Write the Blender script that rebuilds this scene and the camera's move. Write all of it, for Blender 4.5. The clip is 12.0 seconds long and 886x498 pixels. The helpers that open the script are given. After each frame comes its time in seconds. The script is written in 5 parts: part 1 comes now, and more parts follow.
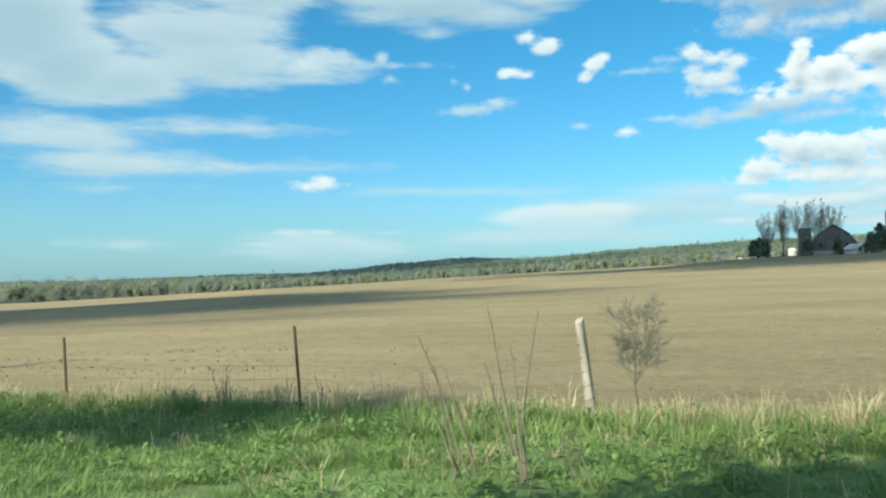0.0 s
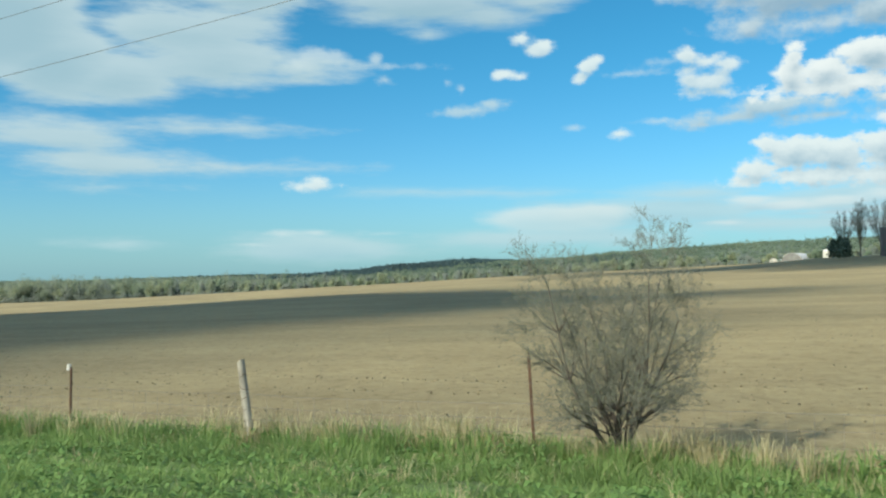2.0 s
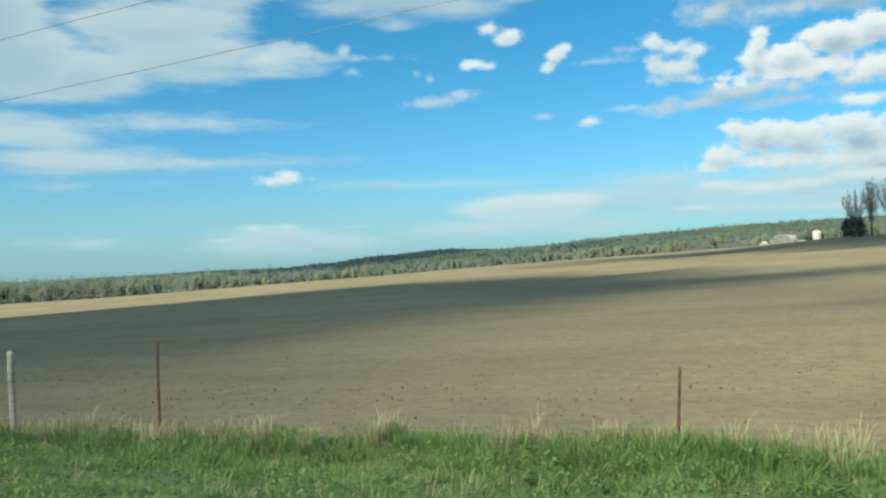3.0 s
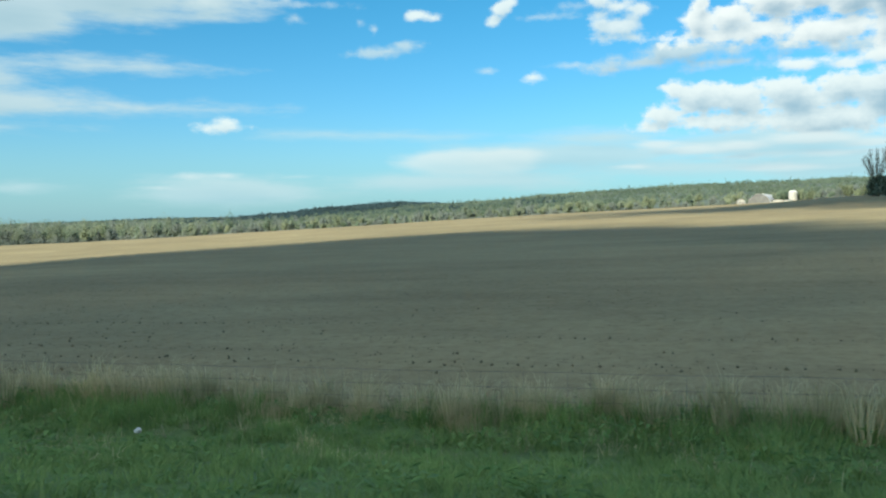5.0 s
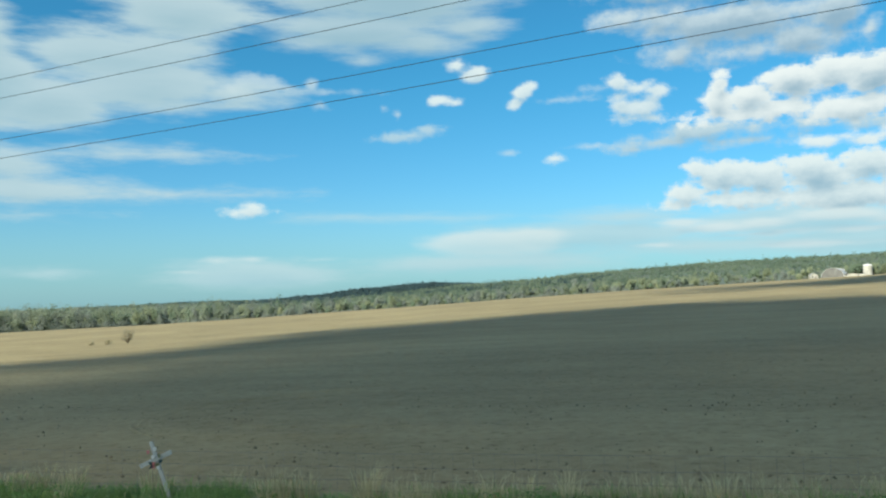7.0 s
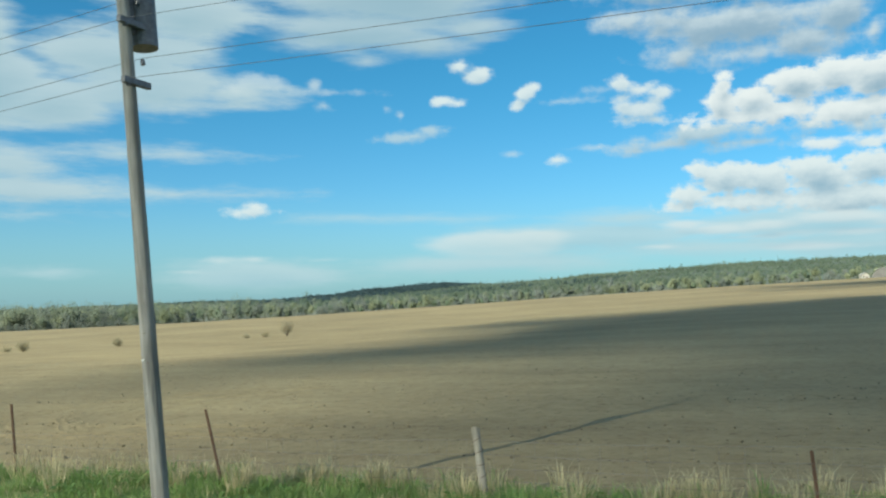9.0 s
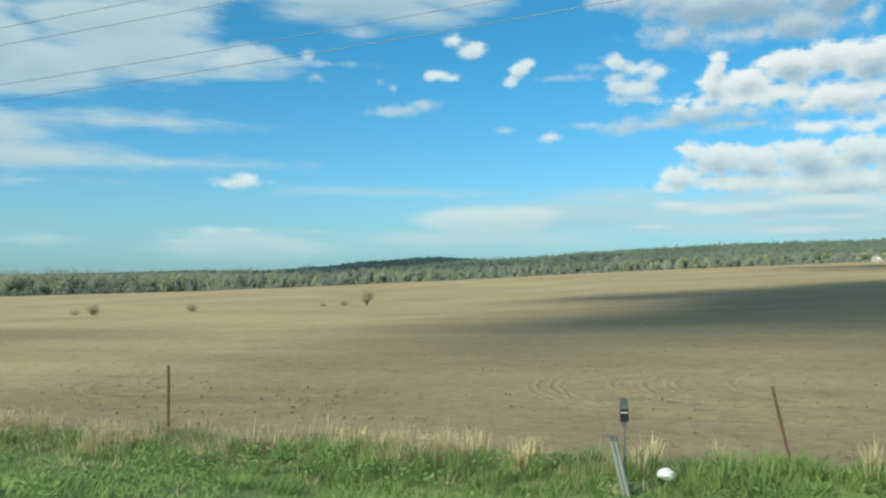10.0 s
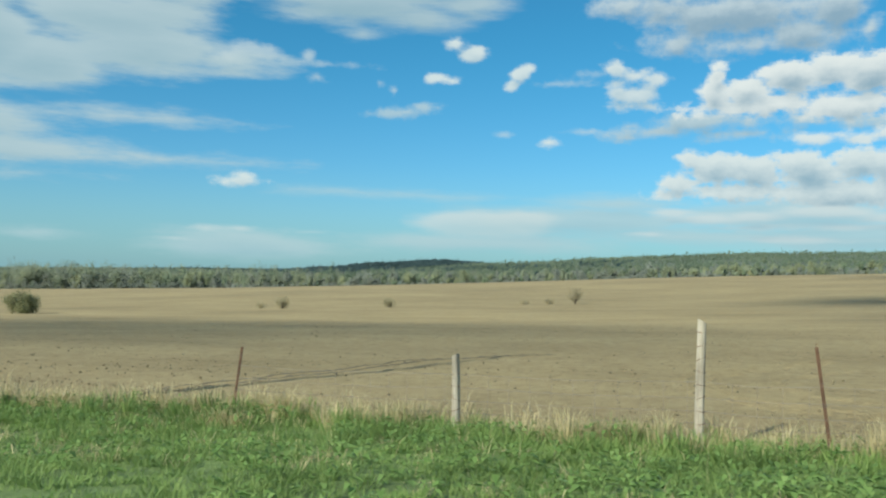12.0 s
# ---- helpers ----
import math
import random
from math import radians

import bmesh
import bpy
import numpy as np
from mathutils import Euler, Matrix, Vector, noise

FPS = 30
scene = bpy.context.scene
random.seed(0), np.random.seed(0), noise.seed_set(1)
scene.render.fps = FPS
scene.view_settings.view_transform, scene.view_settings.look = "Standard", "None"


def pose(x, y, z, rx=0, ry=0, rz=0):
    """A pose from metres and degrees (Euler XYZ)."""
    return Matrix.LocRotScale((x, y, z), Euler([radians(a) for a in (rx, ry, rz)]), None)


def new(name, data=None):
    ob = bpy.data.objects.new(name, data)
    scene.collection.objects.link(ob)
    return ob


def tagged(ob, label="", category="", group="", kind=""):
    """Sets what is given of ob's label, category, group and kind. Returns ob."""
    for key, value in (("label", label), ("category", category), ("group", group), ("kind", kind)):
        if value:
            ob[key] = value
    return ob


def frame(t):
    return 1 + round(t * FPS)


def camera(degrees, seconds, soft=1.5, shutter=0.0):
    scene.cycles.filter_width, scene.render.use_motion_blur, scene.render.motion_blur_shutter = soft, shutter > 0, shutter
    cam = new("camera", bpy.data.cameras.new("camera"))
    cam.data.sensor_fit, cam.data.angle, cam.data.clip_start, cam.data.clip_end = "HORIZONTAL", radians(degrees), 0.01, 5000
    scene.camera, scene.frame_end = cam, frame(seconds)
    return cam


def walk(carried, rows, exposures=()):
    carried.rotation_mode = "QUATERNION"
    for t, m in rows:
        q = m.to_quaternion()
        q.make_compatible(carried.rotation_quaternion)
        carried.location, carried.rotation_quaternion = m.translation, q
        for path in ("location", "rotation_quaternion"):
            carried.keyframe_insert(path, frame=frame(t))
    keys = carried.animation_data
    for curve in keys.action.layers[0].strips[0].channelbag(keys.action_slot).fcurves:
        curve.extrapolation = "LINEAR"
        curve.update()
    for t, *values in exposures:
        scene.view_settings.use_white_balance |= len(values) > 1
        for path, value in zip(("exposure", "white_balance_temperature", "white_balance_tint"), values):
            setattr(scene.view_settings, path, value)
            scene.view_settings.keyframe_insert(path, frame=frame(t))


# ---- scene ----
# The camera looks out of the side of a car that drives towards -x along a falling road.
cam = camera(54.0, 12.0, soft=2.2, shutter=0.02)
walk(cam, [
    (0.0, pose(-3.42, -0.50, 2.39, 91.49, 0.61, 26.88)),
    (0.3, pose(-8.09, -0.45, 2.31, 92.11, 0.77, 27.18)),
    (0.5, pose(-11.21, -0.42, 2.26, 92.56, 1.11, 27.06)),
    (0.6, pose(-12.78, -0.41, 2.24, 92.47, 0.97, 27.26)),
    (0.8, pose(-15.91, -0.38, 2.18, 92.99, 1.12, 26.96)),
    (1.0, pose(-19.05, -0.35, 2.12, 93.57, 1.19, 26.48)),
    (1.2, pose(-22.20, -0.32, 2.07, 93.56, 1.13, 26.62)),
    (1.4, pose(-25.36, -0.30, 2.00, 92.96, 0.64, 26.44)),
    (1.5, pose(-26.94, -0.28, 1.97, 92.83, 0.65, 26.22)),
    (1.7, pose(-30.10, -0.26, 1.91, 92.66, 0.64, 26.38)),
    (1.9, pose(-33.28, -0.23, 1.84, 91.58, 0.27, 26.59)),
    (2.0, pose(-34.87, -0.22, 1.81, 91.56, 0.38, 26.43)),
    (2.1, pose(-36.46, -0.21, 1.77, 91.50, 0.19, 26.55)),
    (2.3, pose(-39.65, -0.19, 1.70, 91.77, 0.36, 26.50)),
    (2.5, pose(-42.85, -0.17, 1.63, 92.10, 0.77, 26.35)),
    (2.7, pose(-46.06, -0.15, 1.55, 91.69, 0.75, 26.50)),
    (2.9, pose(-49.27, -0.13, 1.48, 91.34, 1.20, 25.59)),
    (3.0, pose(-50.88, -0.13, 1.44, 90.94, 1.78, 24.67)),
    (3.1, pose(-52.49, -0.12, 1.40, 90.56, 2.36, 23.76)),
    (3.2, pose(-54.11, -0.11, 1.36, 90.22, 2.51, 22.51)),
    (4.8, pose(-80.18, -0.02, 0.63, 88.89, 0.95, 20.27)),
    (5.0, pose(-83.47, -0.01, 0.53, 87.80, 0.51, 20.76)),
    (5.2, pose(-86.77, -0.01, 0.43, 87.60, 0.64, 20.94)),
    (5.5, pose(-91.74, -0.00, 0.27, 88.95, 0.76, 21.32)),
    (5.8, pose(-96.72, -0.00, 0.11, 92.05, 2.89, 22.23)),
    (6.0, pose(-100.05, 0.00, 0.00, 91.81, 2.57, 22.47)),
    (6.1, pose(-101.72, -0.00, -0.06, 91.61, 2.29, 22.51)),
    (6.5, pose(-108.41, -0.00, -0.29, 92.97, 1.89, 22.42)),
    (6.8, pose(-113.45, -0.01, -0.47, 93.35, 1.64, 22.32)),
    (7.0, pose(-116.82, -0.01, -0.59, 93.15, 1.18, 22.37)),
    (7.2, pose(-120.20, -0.02, -0.71, 92.80, 0.92, 22.35)),
    (7.5, pose(-125.28, -0.03, -0.90, 92.92, 0.65, 22.41)),
    (7.7, pose(-128.67, -0.04, -1.03, 92.99, 0.68, 22.55)),
    (9.3, pose(-156.11, -0.15, -2.14, 93.22, 0.96, 22.49)),
    (9.5, pose(-159.58, -0.17, -2.29, 92.92, 0.48, 22.38)),
    (9.8, pose(-164.79, -0.20, -2.52, 92.31, 0.19, 22.15)),
    (10.0, pose(-168.27, -0.22, -2.67, 91.56, -0.32, 21.80)),
    (10.1, pose(-170.01, -0.23, -2.75, 91.33, -0.61, 21.60)),
    (10.3, pose(-173.51, -0.26, -2.91, 91.69, -0.45, 21.44)),
    (10.5, pose(-177.01, -0.28, -3.06, 92.27, -0.29, 21.46)),
    (10.7, pose(-180.52, -0.31, -3.23, 92.33, -0.54, 21.37)),
    (10.9, pose(-184.04, -0.34, -3.39, 92.42, -0.69, 21.28)),
    (11.0, pose(-185.80, -0.35, -3.47, 92.32, -0.58, 21.38)),
    (11.1, pose(-187.56, -0.36, -3.56, 92.10, -0.76, 21.31)),
    (11.4, pose(-192.87, -0.41, -3.81, 91.59, -1.13, 21.22)),
    (11.5, pose(-194.64, -0.42, -3.89, 91.57, -1.16, 21.36)),
    (11.7, pose(-198.18, -0.45, -4.07, 91.81, -1.32, 21.37)),
    (12.0, pose(-203.52, -0.50, -4.33, 91.75, -1.62, 21.55)),
], [(0, 0.46), (1.0, 0.32), (1.5, 0.3), (3.0, 0.3), (5.0, 0.42), (5.5, 0.4), (6.0, 0.3), (6.5, 0.4), (7.0, 0.3), (9.5, 0.24), (10.5, 0.27), (11.0, 0.3), (11.5, 0.3), (12.0, 0.12)])

# ---------------------------------------------------------------- light
SUN_EL, SUN_AZ = 31.0, (-0.37, -0.93)          # towards the sun, in plan
sun_dir = Vector((SUN_AZ[0], SUN_AZ[1], 0)).normalized() * math.cos(radians(SUN_EL))
sun_dir.z = math.sin(radians(SUN_EL))
sun = new("sun", bpy.data.lights.new("sun", "SUN"))
sun.data.energy, sun.data.angle, sun.data.color = 5.0, radians(0.6), (1.0, 0.955, 0.79)
sun.rotation_euler = (-sun_dir).to_track_quat("-Z", "Y").to_euler()

world = bpy.data.worlds.new("sky")
world.use_nodes = True
scene.world = world
WT = world.node_tree
WT.nodes.clear()


def wn(kind, **kw):
    n = WT.nodes.new(kind)
    for k, v in kw.items():
        if k == "op":
            n.operation = v
    return n


def wlink(a, b):
    WT.links.new(a, b)


def wmath(op, a, b=None, c=None):
    n = wn("ShaderNodeMath", op=op)
    for i, v in enumerate((a, b, c)):
        if v is None:
            continue
        if isinstance(v, (int, float)):
            n.inputs[i].default_value = v
        else:
            wlink(v, n.inputs[i])
    return n.outputs[0]


def wvec(op, a, b=None):
    n = wn("ShaderNodeVectorMath", op=op)
    for i, v in enumerate((a, b)):
        if v is None:
            continue
        if isinstance(v, tuple):
            n.inputs[i].default_value = v
        else:
            wlink(v, n.inputs[i])
    return n.outputs["Value"] if op == "LENGTH" else n.outputs[0]


def wrange(v, a, b, c, d, smooth=True):
    n = wn("ShaderNodeMapRange")
    n.interpolation_type = "SMOOTHSTEP" if smooth else "LINEAR"
    for i, q in enumerate((v, a, b, c, d)):
        if isinstance(q, (int, float)):
            n.inputs[i].default_value = q
        else:
            wlink(q, n.inputs[i])
    return n.outputs[0]


def wmix(f, a, b, blend="MIX"):
    n = wn("ShaderNodeMix")
    n.data_type, n.blend_type = "RGBA", blend
    for sock, v in ((n.inputs[0], f), (n.inputs[6], a), (n.inputs[7], b)):
        if isinstance(v, (int, float)):
            sock.default_value = v
        elif isinstance(v, tuple):
            sock.default_value = (*v, 1)
        else:
            wlink(v, sock)
    return n.outputs[2]


def wnoise(vec, scale, detail=4.0, rough=0.55):
    n = wn("ShaderNodeTexNoise")
    n.inputs["Scale"].default_value, n.inputs["Detail"].default_value, n.inputs["Roughness"].default_value = scale, detail, rough
    wlink(vec, n.inputs["Vector"])
    return n.outputs


# Direction of the sky as degrees to the right of +y and degrees above the horizon.
way = wn("ShaderNodeTexCoord").outputs["Generated"]
sep = wn("ShaderNodeSeparateXYZ")
wlink(way, sep.inputs[0])
U = wmath("MULTIPLY", wmath("ARCTAN2", sep.outputs[0], sep.outputs[1]), 57.29578)
V = wmath("MULTIPLY", wmath("ARCSINE", sep.outputs[2]), 57.29578)
comb = wn("ShaderNodeCombineXYZ")
wlink(U, comb.inputs[0])
wlink(V, comb.inputs[1])
UV = comb.outputs[0]
# The same sky a little nearer the sun: what lies there shades what lies here.
UPPER = wvec("ADD", UV, (-0.12, 0.62, 0))


def vapour(p, stretch, scale, detail, rough):
    return wmath("SUBTRACT", wnoise(wvec("MULTIPLY", p, stretch), scale, detail, rough)["Fac"], 0.5)


HEAPED = [wmath("MULTIPLY_ADD", vapour(p, (0.30, 1.5, 1), 0.8, 5.0, 0.6), 0.5, vapour(p, (0.85, 1.1, 1), 0.75, 8.0, 0.62)) for p in (UV, UPPER)]
COMBED = [vapour(p, (0.16, 0.75, 1), 0.85, 7.0, 0.62) for p in (UV, UPPER)]

sky = wn("ShaderNodeTexSky")
sky.sky_type, sky.sun_disc = "NISHITA", False
sky.sun_elevation = radians(SUN_EL)
sky.sun_rotation = math.atan2(SUN_AZ[0], SUN_AZ[1])
sky.air_density, sky.dust_density, sky.ozone_density = 1.0, 0.6, 1.6
# Clear air near the horizon is a pale cyan, deeper blue above.
colour = wmix(1.0, sky.outputs[0], wmix(wrange(V, 0.0, 17.0, 0, 1), (0.60, 1.17, 1.58), (0.315, 1.20, 1.48)), "MULTIPLY")


def cover(blobs, p):
    """Depth inside a heap of ellipses (u, v, half width, half height), in degrees; negative outside."""
    best = None
    for u0, v0, ru, rv in blobs:
        m = min(ru, rv)
        d = wvec("LENGTH", wvec("MULTIPLY", wvec("SUBTRACT", p, (u0, v0, 0)), (1 / ru, 1 / rv, 0)))
        f = wmath("MULTIPLY_ADD", d, -m, m)
        best = f if best is None else wmath("SMOOTH_MAX", best, f, 0.4)
    return best


def deck(colour, blobs, base, top, amp, edge, depth, opacity, combed=False):
    """Lay a deck of cloud over the sky: bright where little lies between it and the sun, greyer below."""
    n = COMBED if combed else HEAPED
    here = wmath("MULTIPLY_ADD", n[0], amp, cover(blobs, UV))
    above = wmath("MULTIPLY_ADD", n[1], amp * 0.75, cover(blobs, UPPER))
    lit = wrange(above, depth, -0.3, 0.0, 1.0)
    return wmix(wrange(here, -0.35 * edge, edge, 0.0, opacity), colour, wmix(lit, base, top))


SHEETS = [(-47.2, 12.2, 5.78, 1.78), (-41.2, 13.4, 6.30, 2.01), (-36.0, 13.2, 3.51, 1.11), (-42.9, 15.4, 6.82, 1.63), (-50.8, 13.0, 4.28, 2.80), (-39.0, 18.0, 5.80, 1.79), (-53.4, 15.0, 5.42, 3.58), (-50.1, 8.6, 6.64, 1.29), (-45.2, 9.1, 4.70, 0.67), (-38.3, 9.3, 3.43, 0.31), (-47.9, 7.0, 5.99, 0.99), (-40.9, 6.8, 5.64, 0.52), (-35.1, 6.8, 3.17, 0.25), (-47.0, 5.4, 3.96, 0.23)]
VEIL = [(-28.2, 17.3, 7.74, 1.37), (-23.7, 16.6, 3.74, 1.04), (-30.4, 16.6, 4.03, 0.89), (-20.3, 17.3, 2.63, 0.86), (-25.3, 19.3, 8.55, 1.69), (-27.4, 15.4, 1.56, 0.45)]
BANK = [(-13.7, 3.8, 9.43, 1.10), (-27.1, 5.3, 3.32, 0.26), (-22.2, 5.2, 4.47, 0.33), (-10.1, 4.9, 4.65, 0.58), (-34.6, 1.7, 7.04, 1.02), (-46.8, 1.9, 2.44, 0.34), (-4.8, 2.9, 10.16, 0.78), (-19.2, 2.2, 11.02, 0.74), (0.5, 4.3, 8.2, 1.25), (4.0, 3.0, 8.0, 1.2)]
BRIGHT_BANK = [(-19.2, 3.5, 5.0, 0.9), (-16.2, 3.9, 2.4, 0.6), (-36.9, 2.6, 0.76, 0.18), (-34.6, 2.7, 0.99, 0.18), (-30.3, 2.6, 1.82, 0.15), (-39.1, 1.9, 1.35, 0.18)]
KNOTS = [(-34.3, 13.9, 1.61, 0.69), (-35.3, 13.5, 1.41, 0.48), (-30.8, 13.8, 0.44, 0.46), (-29.5, 13.4, 2.02, 0.18), (-30.2, 12.6, 0.66, 0.25), (-26.1, 12.4, 0.22, 0.21), (-25.1, 11.9, 0.22, 0.32), (-14.2, 12.6, 1.55, 0.14), (-17.7, 9.3, 0.67, 0.18), (-11.5, 13.2, 1.89, 0.25), (-12.3, 9.6, 0.91, 0.14)]
GREY_PUFFS = [(-24.4, 10.6, 1.57, 0.36), (-25.4, 10.4, 1.12, 0.29), (-23.3, 11.0, 1.27, 0.29)]
PUFFS = [(-21.2, 15.1, 0.90, 0.46), (-19.9, 14.4, 0.97, 0.60), (-16.8, 13.2, 0.74, 0.53), (-17.3, 12.5, 0.56, 0.47), (-16.2, 13.6, 0.52, 0.32), (-14.8, 8.8, 0.70, 0.33), (-34.9, 5.7, 1.41, 0.32), (-34.6, 6.0, 0.92, 0.36), (-22.5, 12.9, 0.64, 0.29), (-21.3, 12.7, 0.52, 0.22)]
CLUSTER = [(-10.6, 13.5, 0.94, 0.56), (-9.2, 13.1, 1.00, 0.42), (-10.4, 12.0, 0.94, 0.85), (-10.4, 11.2, 0.86, 0.43), (-9.1, 11.9, 1.29, 0.71), (-7.8, 12.8, 0.85, 0.49), (-8.4, 11.1, 1.28, 0.35)]
TOP_DECK = [(-10.3, 17.2, 2.17, 0.75), (-7.5, 17.1, 3.18, 1.01), (-3.3, 16.5, 5.74, 1.39), (-6.9, 15.0, 1.93, 0.85), (-3.3, 14.7, 4.39, 0.67), (0.7, 15.1, 3.21, 1.11), (2.6, 16.4, 1.88, 1.44), (-7.5, 19.3, 5.30, 1.32), (-1.7, 19.2, 6.64, 1.60), (4.4, 15.2, 0.49, 0.95), (6.2, 18.4, 4.42, 1.52)]
MAIN_HEAP = [(-4.3, 12.9, 0.68, 0.75), (-4.5, 11.8, 1.10, 0.90), (-2.6, 12.0, 2.01, 0.82), (0.1, 12.7, 2.07, 1.14), (2.3, 12.9, 1.82, 0.99), (4.5, 12.6, 2.00, 1.29), (6.8, 12.7, 2.32, 1.90), (-1.5, 11.0, 3.96, 0.68), (3.3, 10.7, 3.39, 0.86), (-5.5, 10.8, 1.04, 0.42), (7.4, 10.7, 2.29, 1.59)]
TAIL = [(-4.9, 10.1, 3.77, 0.63), (-8.0, 9.6, 2.83, 0.50), (-9.8, 9.2, 1.61, 0.25), (-3.2, 9.3, 3.03, 0.38), (0.8, 10.1, 2.56, 0.44), (4.5, 9.9, 2.72, 0.53), (7.4, 9.5, 2.29, 0.80)]
LENS = [(1.6, 8.9, 1.58, 0.44), (3.9, 8.8, 1.28, 0.33), (2.7, 9.1, 1.00, 0.33), (6.0, 9.1, 1.47, 0.46)]
LOW_HEAP = [(-5.7, 7.7, 0.90, 0.64), (-4.4, 7.2, 1.98, 0.99), (-6.5, 6.2, 1.46, 0.79), (-7.2, 5.5, 0.98, 0.43), (-2.1, 7.0, 2.99, 1.05), (1.1, 7.1, 2.54, 1.16), (3.9, 7.4, 2.13, 1.00), (6.6, 6.9, 2.61, 1.63), (-3.1, 5.7, 4.69, 0.70), (2.7, 5.6, 4.34, 1.01), (8.6, 5.3, 2.79, 1.92)]
STRIPS = [(-4.8, 4.0, 2.39, 0.38), (-1.8, 4.2, 1.98, 0.4), (-6.9, 4.4, 1.40, 0.35), (2.1, 4.5, 3.44, 0.42), (3.3, 3.6, 3.07, 0.30), (-2.1, 3.5, 3.31, 0.28), (5.5, 4.1, 1.78, 0.40), (-8.2, 3.0, 1.41, 0.18), (0.9, 2.8, 4.77, 0.24), (7.8, 3.6, 2.27, 0.45)]
colour = wmix(wrange(V, 7.5, 0.0, 0.0, 0.5), colour, (3.7, 6.9, 7.8))
colour = deck(colour, BANK, (4.4, 7.0, 7.8), (5.9, 8.1, 8.5), 1.5, 0.7, 1.4, 0.8, True)
colour = deck(colour, SHEETS, (4.4, 6.5, 7.1), (6.2, 8.0, 8.3), 2.9, 0.9, 2.6, 0.88, True)
colour = deck(colour, VEIL, (4.2, 6.3, 7.0), (6.0, 7.8, 8.2), 2.2, 0.8, 1.5, 0.86, True)
colour = deck(colour, BRIGHT_BANK, (5.9, 8.1, 8.5), (7.6, 9.1, 9.1), 0.8, 0.35, 0.7, 0.75, True)
colour = deck(colour, TOP_DECK, (3.4, 5.2, 6.4), (7.0, 8.5, 8.9), 1.9, 0.8, 1.2, 0.94)
colour = deck(colour, TAIL, (3.5, 5.4, 6.4), (6.2, 7.9, 8.3), 1.5, 0.55, 1.0, 0.90)
colour = deck(colour, MAIN_HEAP, (3.1, 5.0, 6.2), (9.6, 10.5, 10.2), 1.7, 0.34, 1.55, 0.98)
colour = deck(colour, LENS, (5.0, 7.0, 7.9), (9.0, 10.1, 9.9), 0.9, 0.28, 0.75, 0.94)
colour = deck(colour, LOW_HEAP, (3.6, 5.6, 6.7), (8.8, 10.0, 9.8), 1.9, 0.38, 1.45, 0.96)
colour = deck(colour, STRIPS, (4.4, 6.6, 7.5), (7.6, 9.1, 9.2), 0.8, 0.26, 0.6, 0.85, True)
colour = deck(colour, CLUSTER, (4.6, 6.7, 7.7), (8.7, 9.9, 9.7), 1.7, 0.48, 1.05, 0.9)
colour = deck(colour, GREY_PUFFS, (4.4, 6.5, 7.4), (6.2, 8.1, 8.5), 1.0, 0.34, 0.7, 0.75)
colour = deck(colour, KNOTS, (5.2, 7.2, 7.9), (7.4, 8.9, 9.0), 1.0, 0.4, 0.8, 0.62)
colour = deck(colour, PUFFS, (4.7, 6.8, 7.8), (8.7, 10.0, 9.8), 1.0, 0.3, 0.8, 0.92)
# The rest of the sky carries the same broken cloud.
elsewhere = wmath("MULTIPLY", wrange(wmath("ABSOLUTE", wmath("ADD", U, 22)), 36, 52, 0, 1), wrange(wnoise(UV, 0.06, 5.0)["Fac"], 0.40, 0.60, 0, 0.9))
colour = wmix(elsewhere, colour, (6.9, 7.4, 7.9))
bg = wn("ShaderNodeBackground")
bg.inputs["Strength"].default_value = 0.073
wlink(colour, bg.inputs["Color"])
wlink(bg.outputs[0], wn("ShaderNodeOutputWorld").inputs[0])


# ---------------------------------------------------------------- materials
def material(name):
    m = bpy.data.materials.new(name)
    m.use_nodes = True
    nt = m.node_tree
    return m, nt, nt.nodes["Principled BSDF"]


def ramp(nt, fac, stops):
    r = nt.nodes.new("ShaderNodeValToRGB")
    e = r.color_ramp.elements
    while len(e) < len(stops):
        e.new(0.5)
    for q, (p, c) in zip(e, stops):
        q.position, q.color = p, (*c, 1)
    nt.links.new(fac, r.inputs[0])
    return r.outputs[0]


def tex(nt, scale, detail=4.0, rough=0.55, stretch=None, coords="Object"):
    c = nt.nodes.new("ShaderNodeTexCoord").outputs[coords]
    if stretch:
        mp = nt.nodes.new("ShaderNodeMapping")
        mp.inputs["Scale"].default_value = stretch
        nt.links.new(c, mp.inputs[0])
        c = mp.outputs[0]
    n = nt.nodes.new("ShaderNodeTexNoise")
    n.inputs["Scale"].default_value, n.inputs["Detail"].default_value, n.inputs["Roughness"].default_value = scale, detail, rough
    nt.links.new(c, n.inputs["Vector"])
    return n.outputs["Fac"]


def mixc(nt, f, a, b, blend="MIX"):
    n = nt.nodes.new("ShaderNodeMix")
    n.data_type, n.blend_type = "RGBA", blend
    for sock, v in ((n.inputs[0], f), (n.inputs[6], a), (n.inputs[7], b)):
        if isinstance(v, (int, float)):
            sock.default_value = v
        elif isinstance(v, tuple):
            sock.default_value = (*v, 1)
        else:
            nt.links.new(v, sock)
    return n.outputs[2]


def bump(nt, bsdf, height, strength, distance):
    b = nt.nodes.new("ShaderNodeBump")
    b.inputs["Strength"].default_value, b.inputs["Distance"].default_value = strength, distance
    nt.links.new(height, b.inputs["Height"])
    nt.links.new(b.outputs[0], bsdf.inputs["Normal"])
    return b


